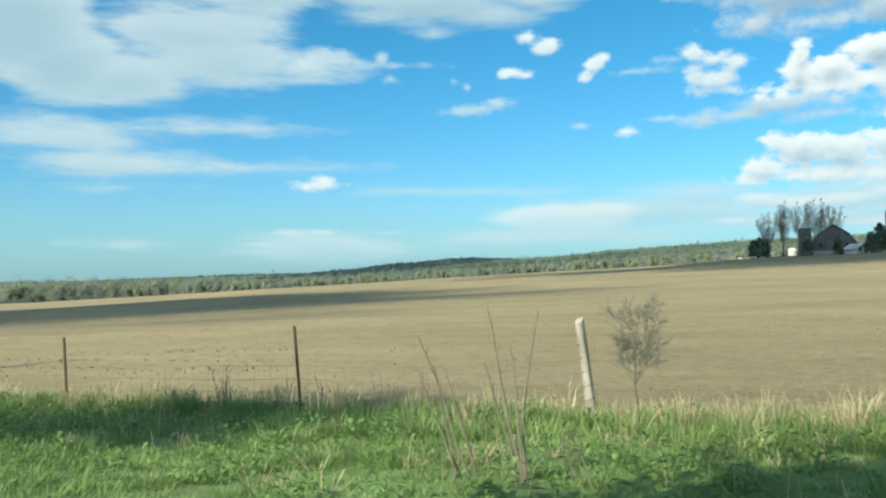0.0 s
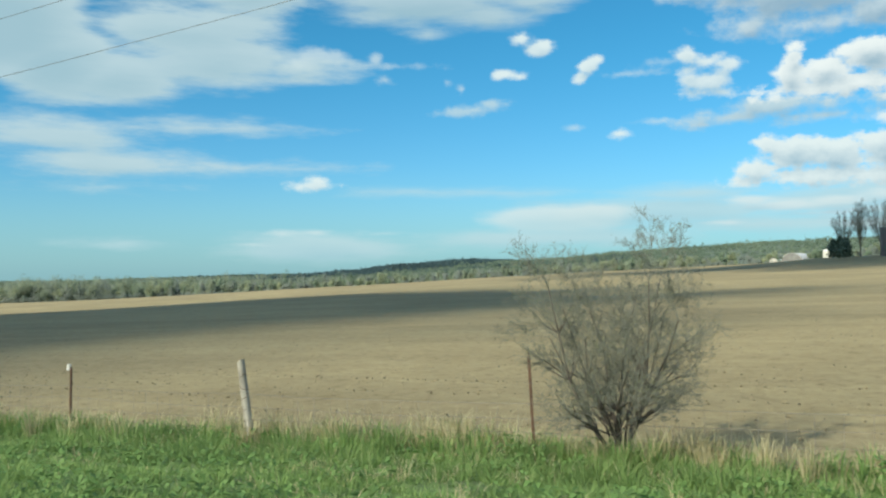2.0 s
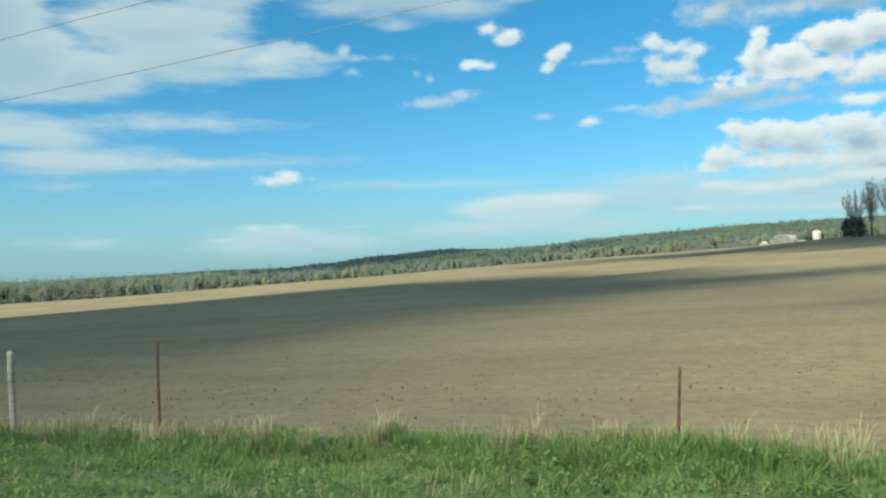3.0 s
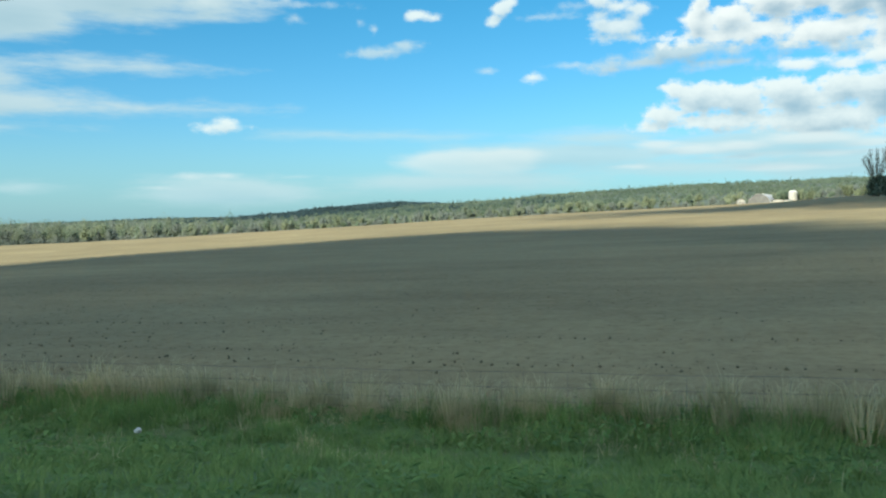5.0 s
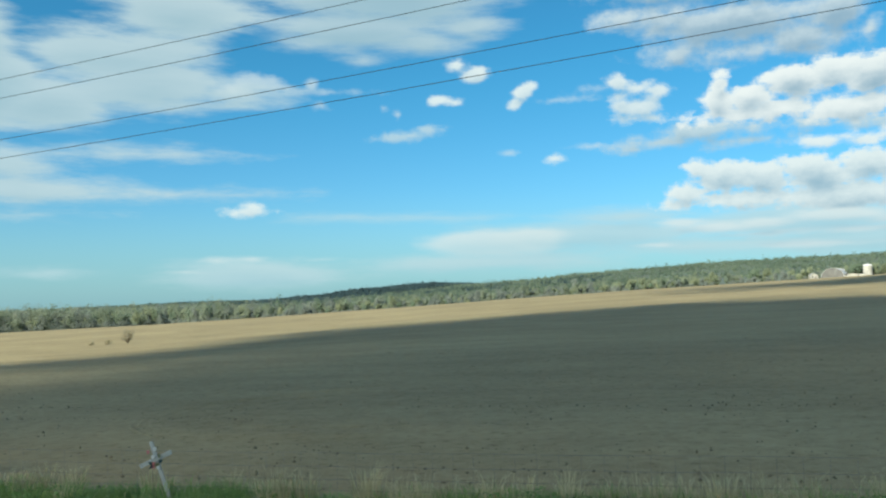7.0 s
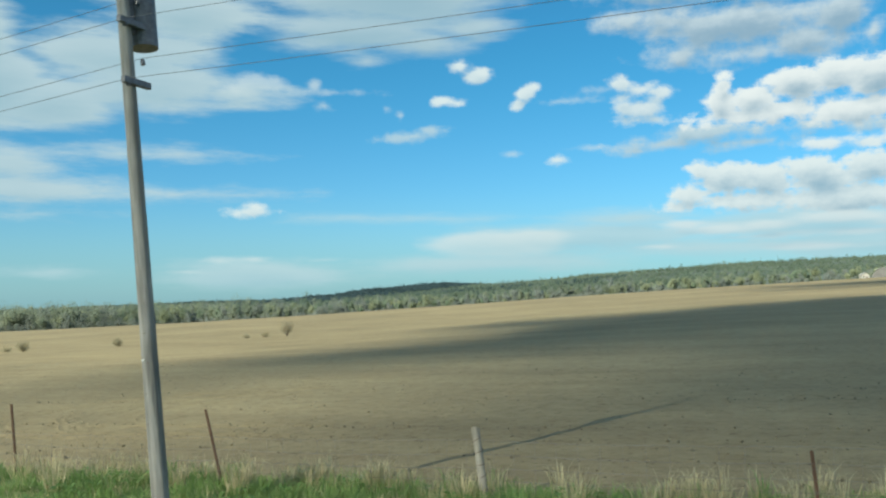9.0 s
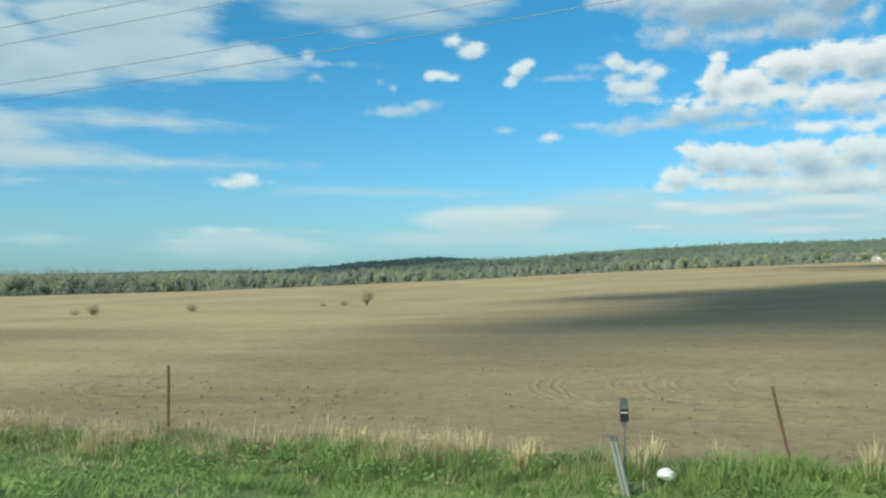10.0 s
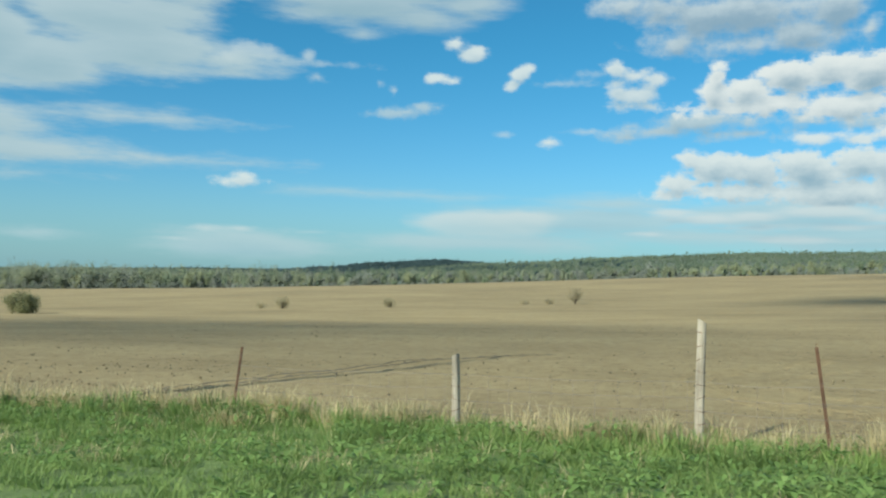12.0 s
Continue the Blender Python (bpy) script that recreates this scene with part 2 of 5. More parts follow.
def surface(name, stops, scale, rough=0.8, metal=0.0, grain=None, depth=0.004, stretch=None, big=None):
    """A weathered surface: colour by a noise, a second larger noise that stains it, and fine relief."""
    m, nt, p = material(name)
    n1 = tex(nt, scale, 5.0, 0.6, stretch)
    c = ramp(nt, n1, stops)
    if big:
        c = mixc(nt, 1.0, c, ramp(nt, tex(nt, big, 3.0), [(0.3, (0.72, 0.72, 0.72)), (0.7, (1.15, 1.15, 1.15))]), "MULTIPLY")
    nt.links.new(c, p.inputs["Base Color"])
    p.inputs["Roughness"].default_value, p.inputs["Metallic"].default_value = rough, metal
    bump(nt, p, tex(nt, grain or scale * 3, 4.0, 0.6, stretch), 0.7, depth)
    return m


def soil_material():
    """Dry tilled soil: crumbs, pebbly dark lumps, faint passes of the harrow, and broad paler and darker patches."""
    m, nt, p = material("tilled_soil")
    rows = tex(nt, 1.0, 5.0, 0.65, (0.045, 0.6, 0.3))
    base = ramp(nt, tex(nt, 2.2, 10.0, 0.8), [(0.28, (0.240, 0.197, 0.110)), (0.50, (0.335, 0.283, 0.164)), (0.72, (0.392, 0.340, 0.204))])
    lumps = ramp(nt, tex(nt, 5.5, 5.0, 0.7, (0.7, 1.0, 1.0)), [(0.33, (0.62, 0.60, 0.59)), (0.44, (1.0, 1.0, 1.0))])
    c = mixc(nt, 1.0, base, lumps, "MULTIPLY")
    c = mixc(nt, 1.0, c, ramp(nt, rows, [(0.34, (0.95, 0.947, 0.945)), (0.64, (1.03, 1.03, 1.025))]), "MULTIPLY")
    c = mixc(nt, 1.0, c, ramp(nt, tex(nt, 0.16, 5.0, 0.65, (0.5, 1.0, 1.0)), [(0.34, (0.86, 0.85, 0.84)), (0.62, (1.07, 1.07, 1.06))]), "MULTIPLY")
    c = mixc(nt, 1.0, c, ramp(nt, tex(nt, 0.022, 4.0), [(0.35, (0.90, 0.89, 0.87)), (0.65, (1.15, 1.13, 1.08))]), "MULTIPLY")
    nt.links.new(c, p.inputs["Base Color"])
    p.inputs["Roughness"].default_value = 0.95
    p.inputs["Specular IOR Level"].default_value = 0.15
    b1 = bump(nt, p, tex(nt, 6.0, 9.0, 0.78), 0.9, 0.06)
    b2 = nt.nodes.new("ShaderNodeBump")
    b2.inputs["Strength"].default_value, b2.inputs["Distance"].default_value = 0.10, 0.05
    nt.links.new(rows, b2.inputs["Height"])
    nt.links.new(b2.outputs[0], b1.inputs["Normal"])
    return m


def leaf_material(name, a, b, patch=0.5, through_light=0.35, each=1.0):
    """Blades and leaves: colour differs from piece to piece and in patches; some light passes through."""
    m, nt, p = material(name)
    geo = nt.nodes.new("ShaderNodeNewGeometry").outputs["Random Per Island"]
    kinds = ramp(nt, tex(nt, patch * 2.5, 2.0), [(0.35, (0, 0, 0)), (0.65, (1, 1, 1))])
    c = mixc(nt, mixc(nt, each, kinds, geo), a, b)
    c = mixc(nt, 1.0, c, ramp(nt, tex(nt, patch, 3.0), [(0.32, (0.70, 0.74, 0.66)), (0.68, (1.22, 1.2, 1.1))]), "MULTIPLY")
    nt.links.new(c, p.inputs["Base Color"])
    p.inputs["Roughness"].default_value = 0.6
    p.inputs["Specular IOR Level"].default_value = 0.25
    t = nt.nodes.new("ShaderNodeBsdfTranslucent")
    nt.links.new(c, t.inputs["Color"])
    mx = nt.nodes.new("ShaderNodeMixShader")
    mx.inputs[0].default_value = through_light
    nt.links.new(p.outputs[0], mx.inputs[1])
    nt.links.new(t.outputs[0], mx.inputs[2])
    nt.links.new(mx.outputs[0], nt.nodes["Material Output"].inputs[0])
    return m


SOIL = soil_material()
TURF = surface("turf", [(0.3, (0.10, 0.17, 0.045)), (0.7, (0.19, 0.28, 0.085))], 9.0, 0.95, big=0.3, depth=0.05)
WOODLAND = surface("woodland_floor", [(0.3, (0.10, 0.14, 0.108)), (0.7, (0.14, 0.175, 0.125))], 0.05, 0.95, big=0.004, depth=0.5)
STUBBLE = surface("dry_margin", [(0.3, (0.36, 0.30, 0.17)), (0.7, (0.52, 0.45, 0.28))], 1.0, 0.95, big=0.05, depth=0.05)
ASPHALT = surface("asphalt", [(0.3, (0.035, 0.035, 0.037)), (0.7, (0.07, 0.069, 0.066))], 25.0, 0.9, big=0.4, depth=0.004)
GRASS = leaf_material("grass_blade", (0.160, 0.280, 0.082), (0.305, 0.415, 0.165), 0.9, 0.4, 0.7)
BROADLEAF = leaf_material("broad_leaf", (0.135, 0.250, 0.075), (0.225, 0.350, 0.130), 1.2, 0.35, 0.8)
STRAW = leaf_material("dry_grass", (0.46, 0.40, 0.245), (0.68, 0.60, 0.40), 0.8, 0.35)
BUDS = leaf_material("young_leaf", (0.20, 0.22, 0.125), (0.30, 0.315, 0.185), 0.9, 0.4)
# Leaf colours of the far woods, greyed and blued to stand for haze.
SPRING = leaf_material("hazed_spring_foliage", (0.225, 0.265, 0.175), (0.295, 0.33, 0.215), 0.02, 0.4, 0.2)
OLIVE = leaf_material("hazed_olive_foliage", (0.195, 0.24, 0.185), (0.245, 0.285, 0.21), 0.02, 0.4, 0.2)
GREENLEAF = leaf_material("hazed_fresh_foliage", (0.165, 0.23, 0.165), (0.21, 0.27, 0.19), 0.02, 0.4, 0.2)
GREYWOOD = leaf_material("hazed_bare_crown", (0.195, 0.23, 0.22), (0.25, 0.28, 0.26), 0.02, 0.4, 0.2)
CONIFER = leaf_material("hazed_conifer_foliage", (0.029, 0.059, 0.074), (0.039, 0.074, 0.086), 0.03, 0.2, 0.3)
# Spruce green, lightened in its base colour for haze over the farm.
SPRUCE = leaf_material("hazed_spruce_needles", (0.13, 0.175, 0.145), (0.185, 0.225, 0.175), 0.3, 0.25)
# Hill leaf, blued in its base colour for haze over the distance.
HILLWOOD = leaf_material("hazed_hill_foliage", (0.125, 0.178, 0.142), (0.172, 0.22, 0.158), 0.005, 0.45, 0.25)
BARK = surface("bark", [(0.3, (0.06, 0.048, 0.036)), (0.7, (0.15, 0.125, 0.10))], 14.0, 0.9, stretch=(1, 1, 0.2), depth=0.006)
STALK = surface("dead_stalk", [(0.3, (0.13, 0.115, 0.08)), (0.7, (0.24, 0.21, 0.15))], 16.0, 0.9, depth=0.003)
# Tan leaf and twig of distant plants, paled to stand for haze.
HAZEDLEAF = leaf_material("hazed_shrub_leaf", (0.33, 0.30, 0.20), (0.44, 0.40, 0.28), 0.3, 0.3)
HAZEDTWIG = surface("hazed_twig", [(0.3, (0.25, 0.22, 0.16)), (0.7, (0.37, 0.33, 0.25))], 20.0, 0.85, depth=0.002)
TWIG = surface("twig", [(0.3, (0.135, 0.14, 0.105)), (0.7, (0.245, 0.25, 0.195))], 20.0, 0.85, depth=0.002)
POLEWOOD = surface("pole_wood", [(0.25, (0.10, 0.096, 0.084)), (0.5, (0.265, 0.258, 0.23)), (0.75, (0.43, 0.42, 0.38))], 7.0, 0.9,
                   stretch=(1.6, 1.6, 0.12), grain=22.0, depth=0.02, big=0.7)
POSTWOOD = surface("post_wood", [(0.25, (0.20, 0.18, 0.14)), (0.5, (0.42, 0.385, 0.31)), (0.8, (0.56, 0.53, 0.45))], 9.0, 0.9,
                   stretch=(1.5, 1.5, 0.15), grain=26.0, depth=0.012, big=1.5)
RUST = surface("rusty_steel", [(0.3, (0.085, 0.05, 0.032)), (0.7, (0.185, 0.105, 0.062))], 18.0, 0.8, 0.3, big=2.0, depth=0.002)
WIRE = surface("galvanised_wire", [(0.3, (0.16, 0.14, 0.12)), (0.7, (0.28, 0.26, 0.24))], 30.0, 0.6, 0.7, depth=0.0005)
CABLE = surface("cable_sheath", [(0.3, (0.10, 0.105, 0.11)), (0.7, (0.17, 0.175, 0.18))], 8.0, 0.5, 0.3, depth=0.001)
STEEL = surface("dull_steel", [(0.3, (0.20, 0.21, 0.22)), (0.7, (0.34, 0.35, 0.36))], 12.0, 0.5, 0.8, depth=0.001)
PALEPLASTIC = surface("pale_plastic", [(0.3, (0.50, 0.49, 0.44)), (0.7, (0.64, 0.62, 0.56))], 10.0, 0.6, depth=0.001)
SLEEVE = surface("guard_sleeve", [(0.3, (0.17, 0.20, 0.18)), (0.7, (0.30, 0.33, 0.30))], 9.0, 0.6, stretch=(1, 1, 0.3), depth=0.002)
GREYPAINT = surface("weathered_white_paint", [(0.3, (0.30, 0.31, 0.29)), (0.7, (0.46, 0.46, 0.43))], 9.0, 0.8, stretch=(1, 1, 0.4), depth=0.002)
YELLOW = surface("sign_yellow", [(0.3, (0.46, 0.31, 0.035)), (0.7, (0.55, 0.38, 0.05))], 6.0, 0.45, depth=0.0005)
BLACK = surface("sign_black", [(0.3, (0.016, 0.018, 0.022)), (0.7, (0.03, 0.03, 0.034))], 8.0, 0.5, depth=0.0005)
SIGNWOOD = surface("sign_post_wood", [(0.25, (0.40, 0.39, 0.29)), (0.75, (0.60, 0.59, 0.45))], 8.0, 0.85, stretch=(1.5, 1.5, 0.12), grain=30.0, depth=0.004)
BARNROOF = surface("barn_roof", [(0.3, (0.13, 0.115, 0.112)), (0.7, (0.195, 0.172, 0.168))], 0.6, 0.8, depth=0.03, big=0.15)
# Dark barn boards, lightened and greyed in colour to stand for haze.
BARNWALL = surface("hazed_barn_wall", [(0.3, (0.125, 0.112, 0.112)), (0.7, (0.185, 0.165, 0.165))], 0.8, 0.9, stretch=(2, 2, 0.2), depth=0.02, big=0.2)
STONE = surface("rubble_stone", [(0.3, (0.30, 0.29, 0.27)), (0.7, (0.45, 0.44, 0.41))], 1.5, 0.9, depth=0.05)
CONCRETE = surface("silo_concrete", [(0.3, (0.34, 0.28, 0.21)), (0.7, (0.48, 0.41, 0.32))], 0.8, 0.9, big=0.2, depth=0.02)
WHITE = surface("white_paint", [(0.3, (0.66, 0.66, 0.63)), (0.7, (0.80, 0.80, 0.78))], 0.9, 0.7, big=0.3, depth=0.004)
SHEETROOF = surface("sheet_roof", [(0.3, (0.34, 0.34, 0.34)), (0.7, (0.44, 0.44, 0.43))], 0.9, 0.6, big=0.3, depth=0.004)
CREAM = surface("cream_paint", [(0.3, (0.44, 0.43, 0.37)), (0.7, (0.56, 0.55, 0.48))], 0.9, 0.7, big=0.3, depth=0.004)
# Boards coloured dark grey to stand for shade on an end wall.
SHADEBOARD = surface("shade_grey_boards", [(0.3, (0.15, 0.15, 0.14)), (0.7, (0.21, 0.21, 0.195))], 0.8, 0.85, stretch=(2, 2, 0.2), big=0.2, depth=0.02)
REDPAINT = surface("faded_red", [(0.3, (0.155, 0.125, 0.118)), (0.7, (0.215, 0.175, 0.162))], 0.8, 0.85, stretch=(2, 2, 0.2), big=0.2, depth=0.02)
ORANGE = surface("orange_plastic", [(0.3, (0.75, 0.16, 0.02)), (0.7, (0.85, 0.22, 0.03))], 5.0, 0.55, depth=0.001)
PINK = surface("faded_pink", [(0.3, (0.45, 0.14, 0.14)), (0.7, (0.60, 0.24, 0.22))], 20.0, 0.8, depth=0.002)
CLOUDSTUFF = surface("cloud_vapour", [(0.3, (0.78, 0.78, 0.78)), (0.7, (0.84, 0.84, 0.84))], 0.02, 1.0, depth=0.5)
# Darkened soil colour for the pole shadow painted on the field.
SHADESOIL = surface("shade_soil", [(0.3, (0.12, 0.10, 0.062)), (0.7, (0.19, 0.165, 0.102))], 4.0, 0.95, depth=0.03)
CLODS = surface("soil_clod", [(0.3, (0.11, 0.09, 0.055)), (0.7, (0.22, 0.19, 0.11))], 3.0, 0.95, depth=0.02)


# ---------------------------------------------------------------- mesh helpers
def mesh_of(name, verts, faces, mats, index=None, smooth=False):
    """A mesh from arrays: verts (n, 3), faces (m, k)."""
    v, f = np.asarray(verts, dtype=np.float32), np.asarray(faces, dtype=np.int32)
    me = bpy.data.meshes.new(name)
    k = f.shape[1]
    me.vertices.add(len(v))
    me.vertices.foreach_set("co", v.ravel())
    me.loops.add(f.size)
    me.loops.foreach_set("vertex_index", f.ravel())
    me.polygons.add(len(f))
    me.polygons.foreach_set("loop_start", np.arange(0, f.size, k, dtype=np.int32))
    for m in mats if isinstance(mats, (list, tuple)) else [mats]:
        me.materials.append(m)
    if index is not None:
        me.polygons.foreach_set("material_index", np.asarray(index, dtype=np.int32))
    me.update(calc_edges=True)
    me.validate()
    me.shade_smooth() if smooth else me.shade_flat()
    return me


def part(name, bm, mat, parent=None, label=""):
    """A bmesh as one mesh object under a thing or a part."""
    me = bpy.data.meshes.new(name)
    bm.normal_update()
    bm.to_mesh(me)
    bm.free()
    me.materials.append(mat)
    return attach(name, me, parent, label)


def attach(name, me, parent=None, label=""):
    ob = new(name, me)
    if parent is not None:
        ob.parent = parent
    return tagged(ob, label)


def thing(name, m, label, category, group="", kind=""):
    ob = new(name)
    ob.empty_display_size = 0.2
    ob.matrix_basis = m
    return tagged(ob, label, category, group, kind)


def block(bm, size, at=(0, 0, 0), rot=None, bevel=0.0):
    made = bmesh.ops.create_cube(bm, size=1)["verts"]
    m = Matrix.Translation(at) @ (rot or Matrix()) @ Matrix.Diagonal((*size, 1))
    bmesh.ops.transform(bm, matrix=m, verts=made)
    if bevel:
        es = list({e for v in made for e in v.link_edges})
        bmesh.ops.bevel(bm, geom=es, offset=bevel, segments=2, affect="EDGES", profile=0.6)
    return bm


def rod(bm, p0, p1, r0, r1=None, n=8, caps=True):
    p0, p1 = Vector(p0), Vector(p1)
    d = p1 - p0
    made = bmesh.ops.create_cone(bm, cap_ends=caps, segments=n, radius1=r0, radius2=r0 if r1 is None else r1, depth=d.length)["verts"]
    bmesh.ops.transform(bm, matrix=Matrix.Translation((p0 + p1) / 2) @ d.to_track_quat("Z", "Y").to_matrix().to_4x4(), verts=made)
    return bm


def tubes(segs, n=4):
    """Tapered tubes along many segments (p0, p1, r0, r1), as arrays."""
    s = np.array([(*a, *b, r, q) for a, b, r, q in segs], dtype=float)
    p0, p1 = s[:, 0:3], s[:, 3:6]
    d = p1 - p0
    d /= np.linalg.norm(d, axis=1)[:, None] + 1e-9
    ref = np.where(np.abs(d[:, 2:3]) > 0.9, np.array([[1.0, 0, 0]]), np.array([[0, 0, 1.0]]))
    a = np.cross(d, ref)
    a /= np.linalg.norm(a, axis=1)[:, None]
    b = np.cross(d, a)
    ang = np.arange(n) * 2 * np.pi / n
    ring = a[:, None, :] * np.cos(ang)[None, :, None] + b[:, None, :] * np.sin(ang)[None, :, None]
    v = np.concatenate([p0[:, None, :] + ring * s[:, 6][:, None, None], p1[:, None, :] + ring * s[:, 7][:, None, None]], axis=1)
    i = np.arange(n)
    f = np.stack([i, (i + 1) % n, (i + 1) % n + n, i + n], axis=1)
    faces = (np.arange(len(s)) * 2 * n)[:, None, None] + f[None]
    return v.reshape(-1, 3), faces.reshape(-1, 4)


def smooth01(t):
    t = np.clip(t, 0.0, 1.0)
    return t * t * (3 - 2 * t)


def value_noise(x, y, seed=0):
    """Smooth value noise in the plane, -1 to 1, for arrays."""
    xi, yi = np.floor(x).astype(np.int64), np.floor(y).astype(np.int64)
    fx, fy = smooth01(x - xi), smooth01(y - yi)

    def h(a, b):
        k = (a * 374761393 + b * 668265263 + seed * 1442695041) & 0x7FFFFFFF
        k = ((k ^ (k >> 13)) * 1274126177) & 0x7FFFFFFF
        return ((k ^ (k >> 16)) & 0xFFFF) / 32767.5 - 1.0
    return (h(xi, yi) * (1 - fx) + h(xi + 1, yi) * fx) * (1 - fy) + (h(xi, yi + 1) * (1 - fx) + h(xi + 1, yi + 1) * fx) * fy


# ---------------------------------------------------------------- the lie of the land
def eye_level(s):
    s = np.clip(s, -40, 260)
    return 2.445 - 0.0159 * s - 8.55e-5 * s * s


def fence_level(s):
    return 0.55 - 0.0345 * s


def fence_line(s):
    return np.interp(s, [0, 20, 45, 55, 100, 165, 205, 230], [9.6, 9.9, 10.7, 11.1, 11.3, 11.5, 11.15, 11.2])


def ridge(s):
    return np.interp(s, [-2500, -600, -80, 100, 355, 597, 766, 858, 980, 1090, 1180, 1275, 1340, 1400, 1460, 1515, 1600, 2000, 2260, 2500, 2800, 3500],
                     [62, 88, 94, 88, 82, 69, 58, 49, 42, 33, 35, 43, 40, 30, 17, 7, -2, -5, -8, -16, -28, -30])


def land(x, y):
    """Height of the ground at x, y (arrays)."""
    x, y = np.asarray(x, dtype=float), np.asarray(y, dtype=float)
    s = -x
    road = eye_level(s) - 1.45
    road = np.where(s > 260, eye_level(260.0) - 1.45 - 0.035 * (s - 260), road)
    sf = np.clip(s, -600, 1100)
    far = (1.5 + 9.5 / (1 + np.exp((s - 370) / 90))) * smooth01((y - 12) / 750)
    hollow = 1.25 * smooth01((y - 30) / 60) * (1 - smooth01((y - 150) / 280)) * smooth01((s - 150) / 80)
    knoll = 2.6 * smooth01((y - 285) / 75) * smooth01((110 - s) / 60) * (1 - smooth01((y - 430) / 180))
    field = fence_level(sf) + far - hollow + knoll
    near = road + (field - road) * smooth01((y - 2.8) / 7.0)
    near = np.where(y < -4, road - 0.8 * smooth01((-y - 4) / 5) * smooth01((400 - np.abs(s)) / 200), near)
    verge = value_noise(x * 0.9, y * 0.9, 1) * 0.05 + value_noise(x * 0.25, y * 0.25, 2) * 0.08
    clod = value_noise(x * 0.12, y * 0.35, 3) * 0.018 + value_noise(x * 1.7, y * 2.3, 4) * 0.025 + value_noise(x * 0.03, y * 0.03, 5) * 0.25 * smooth01((y - 20) / 60)
    f = fence_line(s)
    bank = np.interp(s, [-20, 0, 110, 130, 240, 280], [0.0, 0.2, 0.2, 0.1, 0.1, 0.0]) * smooth01((y - 4.5) / 4.0) * (1 - smooth01((y - f - 0.1) / 0.9))
    z = near + bank + np.where(y > 11.6, clod, verge * smooth01((y - 3.2) / 1.5))
    wood = smooth01((y - 745) / 500) * 12 + (ridge(s) - (fence_level(sf) + far) - 12) * smooth01((y - 1350) / 1500)
    return z + np.where(y > 745, wood, 0) + np.where(y > 1200, value_noise(x / 160, y / 160, 7) * 3.5, 0)


def ground_at(x, y):
    return float(land(np.array([x]), np.array([y]))[0])


def build_ground():
    g = lambda a, b, n: np.linspace(0, 1, n) ** 2.2 * (b - a) + a
    xs = np.concatenate([-250 - g(0, 4250, 70)[::-1], np.arange(-249.5, 25, 0.5), 25 + g(0, 4300, 60)])
    ys = np.concatenate([-14 - g(0, 4400, 26)[::-1], np.arange(-13, 3, 1.0), np.arange(3, 46, 0.34), 46 + g(0, 700, 90), np.linspace(755, 4600, 90)])
    X, Y = np.meshgrid(xs, ys)
    Z = land(X, Y)
    v = np.stack([X, Y, Z], -1).reshape(-1, 3)
    nx, ny = len(xs), len(ys)
    i, j = np.meshgrid(np.arange(nx - 1), np.arange(ny - 1))
    a = (j * nx + i).ravel()
    f = np.stack([a, a + 1, a + nx + 1, a + nx], 1)
    cx, cy = (xs[i] + 0.3).ravel(), (ys[j] + 0.1).ravel()
    edge = fence_line(-cx) + 0.25 + value_noise(cx * 0.5, cx * 0 + 3.3, 9) * 0.35
    far_edge = 742 + value_noise(cx / 40, cx * 0, 11) * 10
    idx = np.where(cy < edge, 1, np.where(cy < far_edge - 6, 0, np.where(cy < far_edge, 3, 2)))
    ob = attach("ground", mesh_of("ground", v, f, [SOIL, TURF, WOODLAND, STUBBLE], idx, True))
    tagged(ob, "pale tilled farm field rising to woods, with a grass verge", "ground", kind="structure")


build_ground()


def build_road():
    xs = np.arange(-330, 120, 3.0)
    ys = np.array([-3.6, -3.3, -2.0, -0.2, 1.2, 2.2, 2.5])
    X, Y = np.meshgrid(xs, ys)
    Z = land(X, np.full_like(X, 0.0)) + 0.04 - np.abs(Y + 0.5) * 0.012
    Z[0] -= 0.12
    Z[-1] -= 0.12
    nx = len(xs)
    i, j = np.meshgrid(np.arange(nx - 1), np.arange(len(ys) - 1))
    a = (j * nx + i).ravel()
    ob = attach("road", mesh_of("road", np.stack([X, Y, Z], -1).reshape(-1, 3), np.stack([a, a + 1, a + nx + 1, a + nx], 1), ASPHALT, None, True))
    tagged(ob, "grey asphalt country road falling gently along a field", "road", kind="structure")


build_road()


# ---------------------------------------------------------------- drifting clouds that shade the field
def ico(n=1):
    bm = bmesh.new()
    bmesh.ops.create_icosphere(bm, subdivisions=n, radius=1)
    v = np.array([q.co[:] for q in bm.verts])
    f = np.array([[q.index for q in t.verts] for t in bm.faces])
    bm.free()
    return v, f


ICO1 = ico(1)


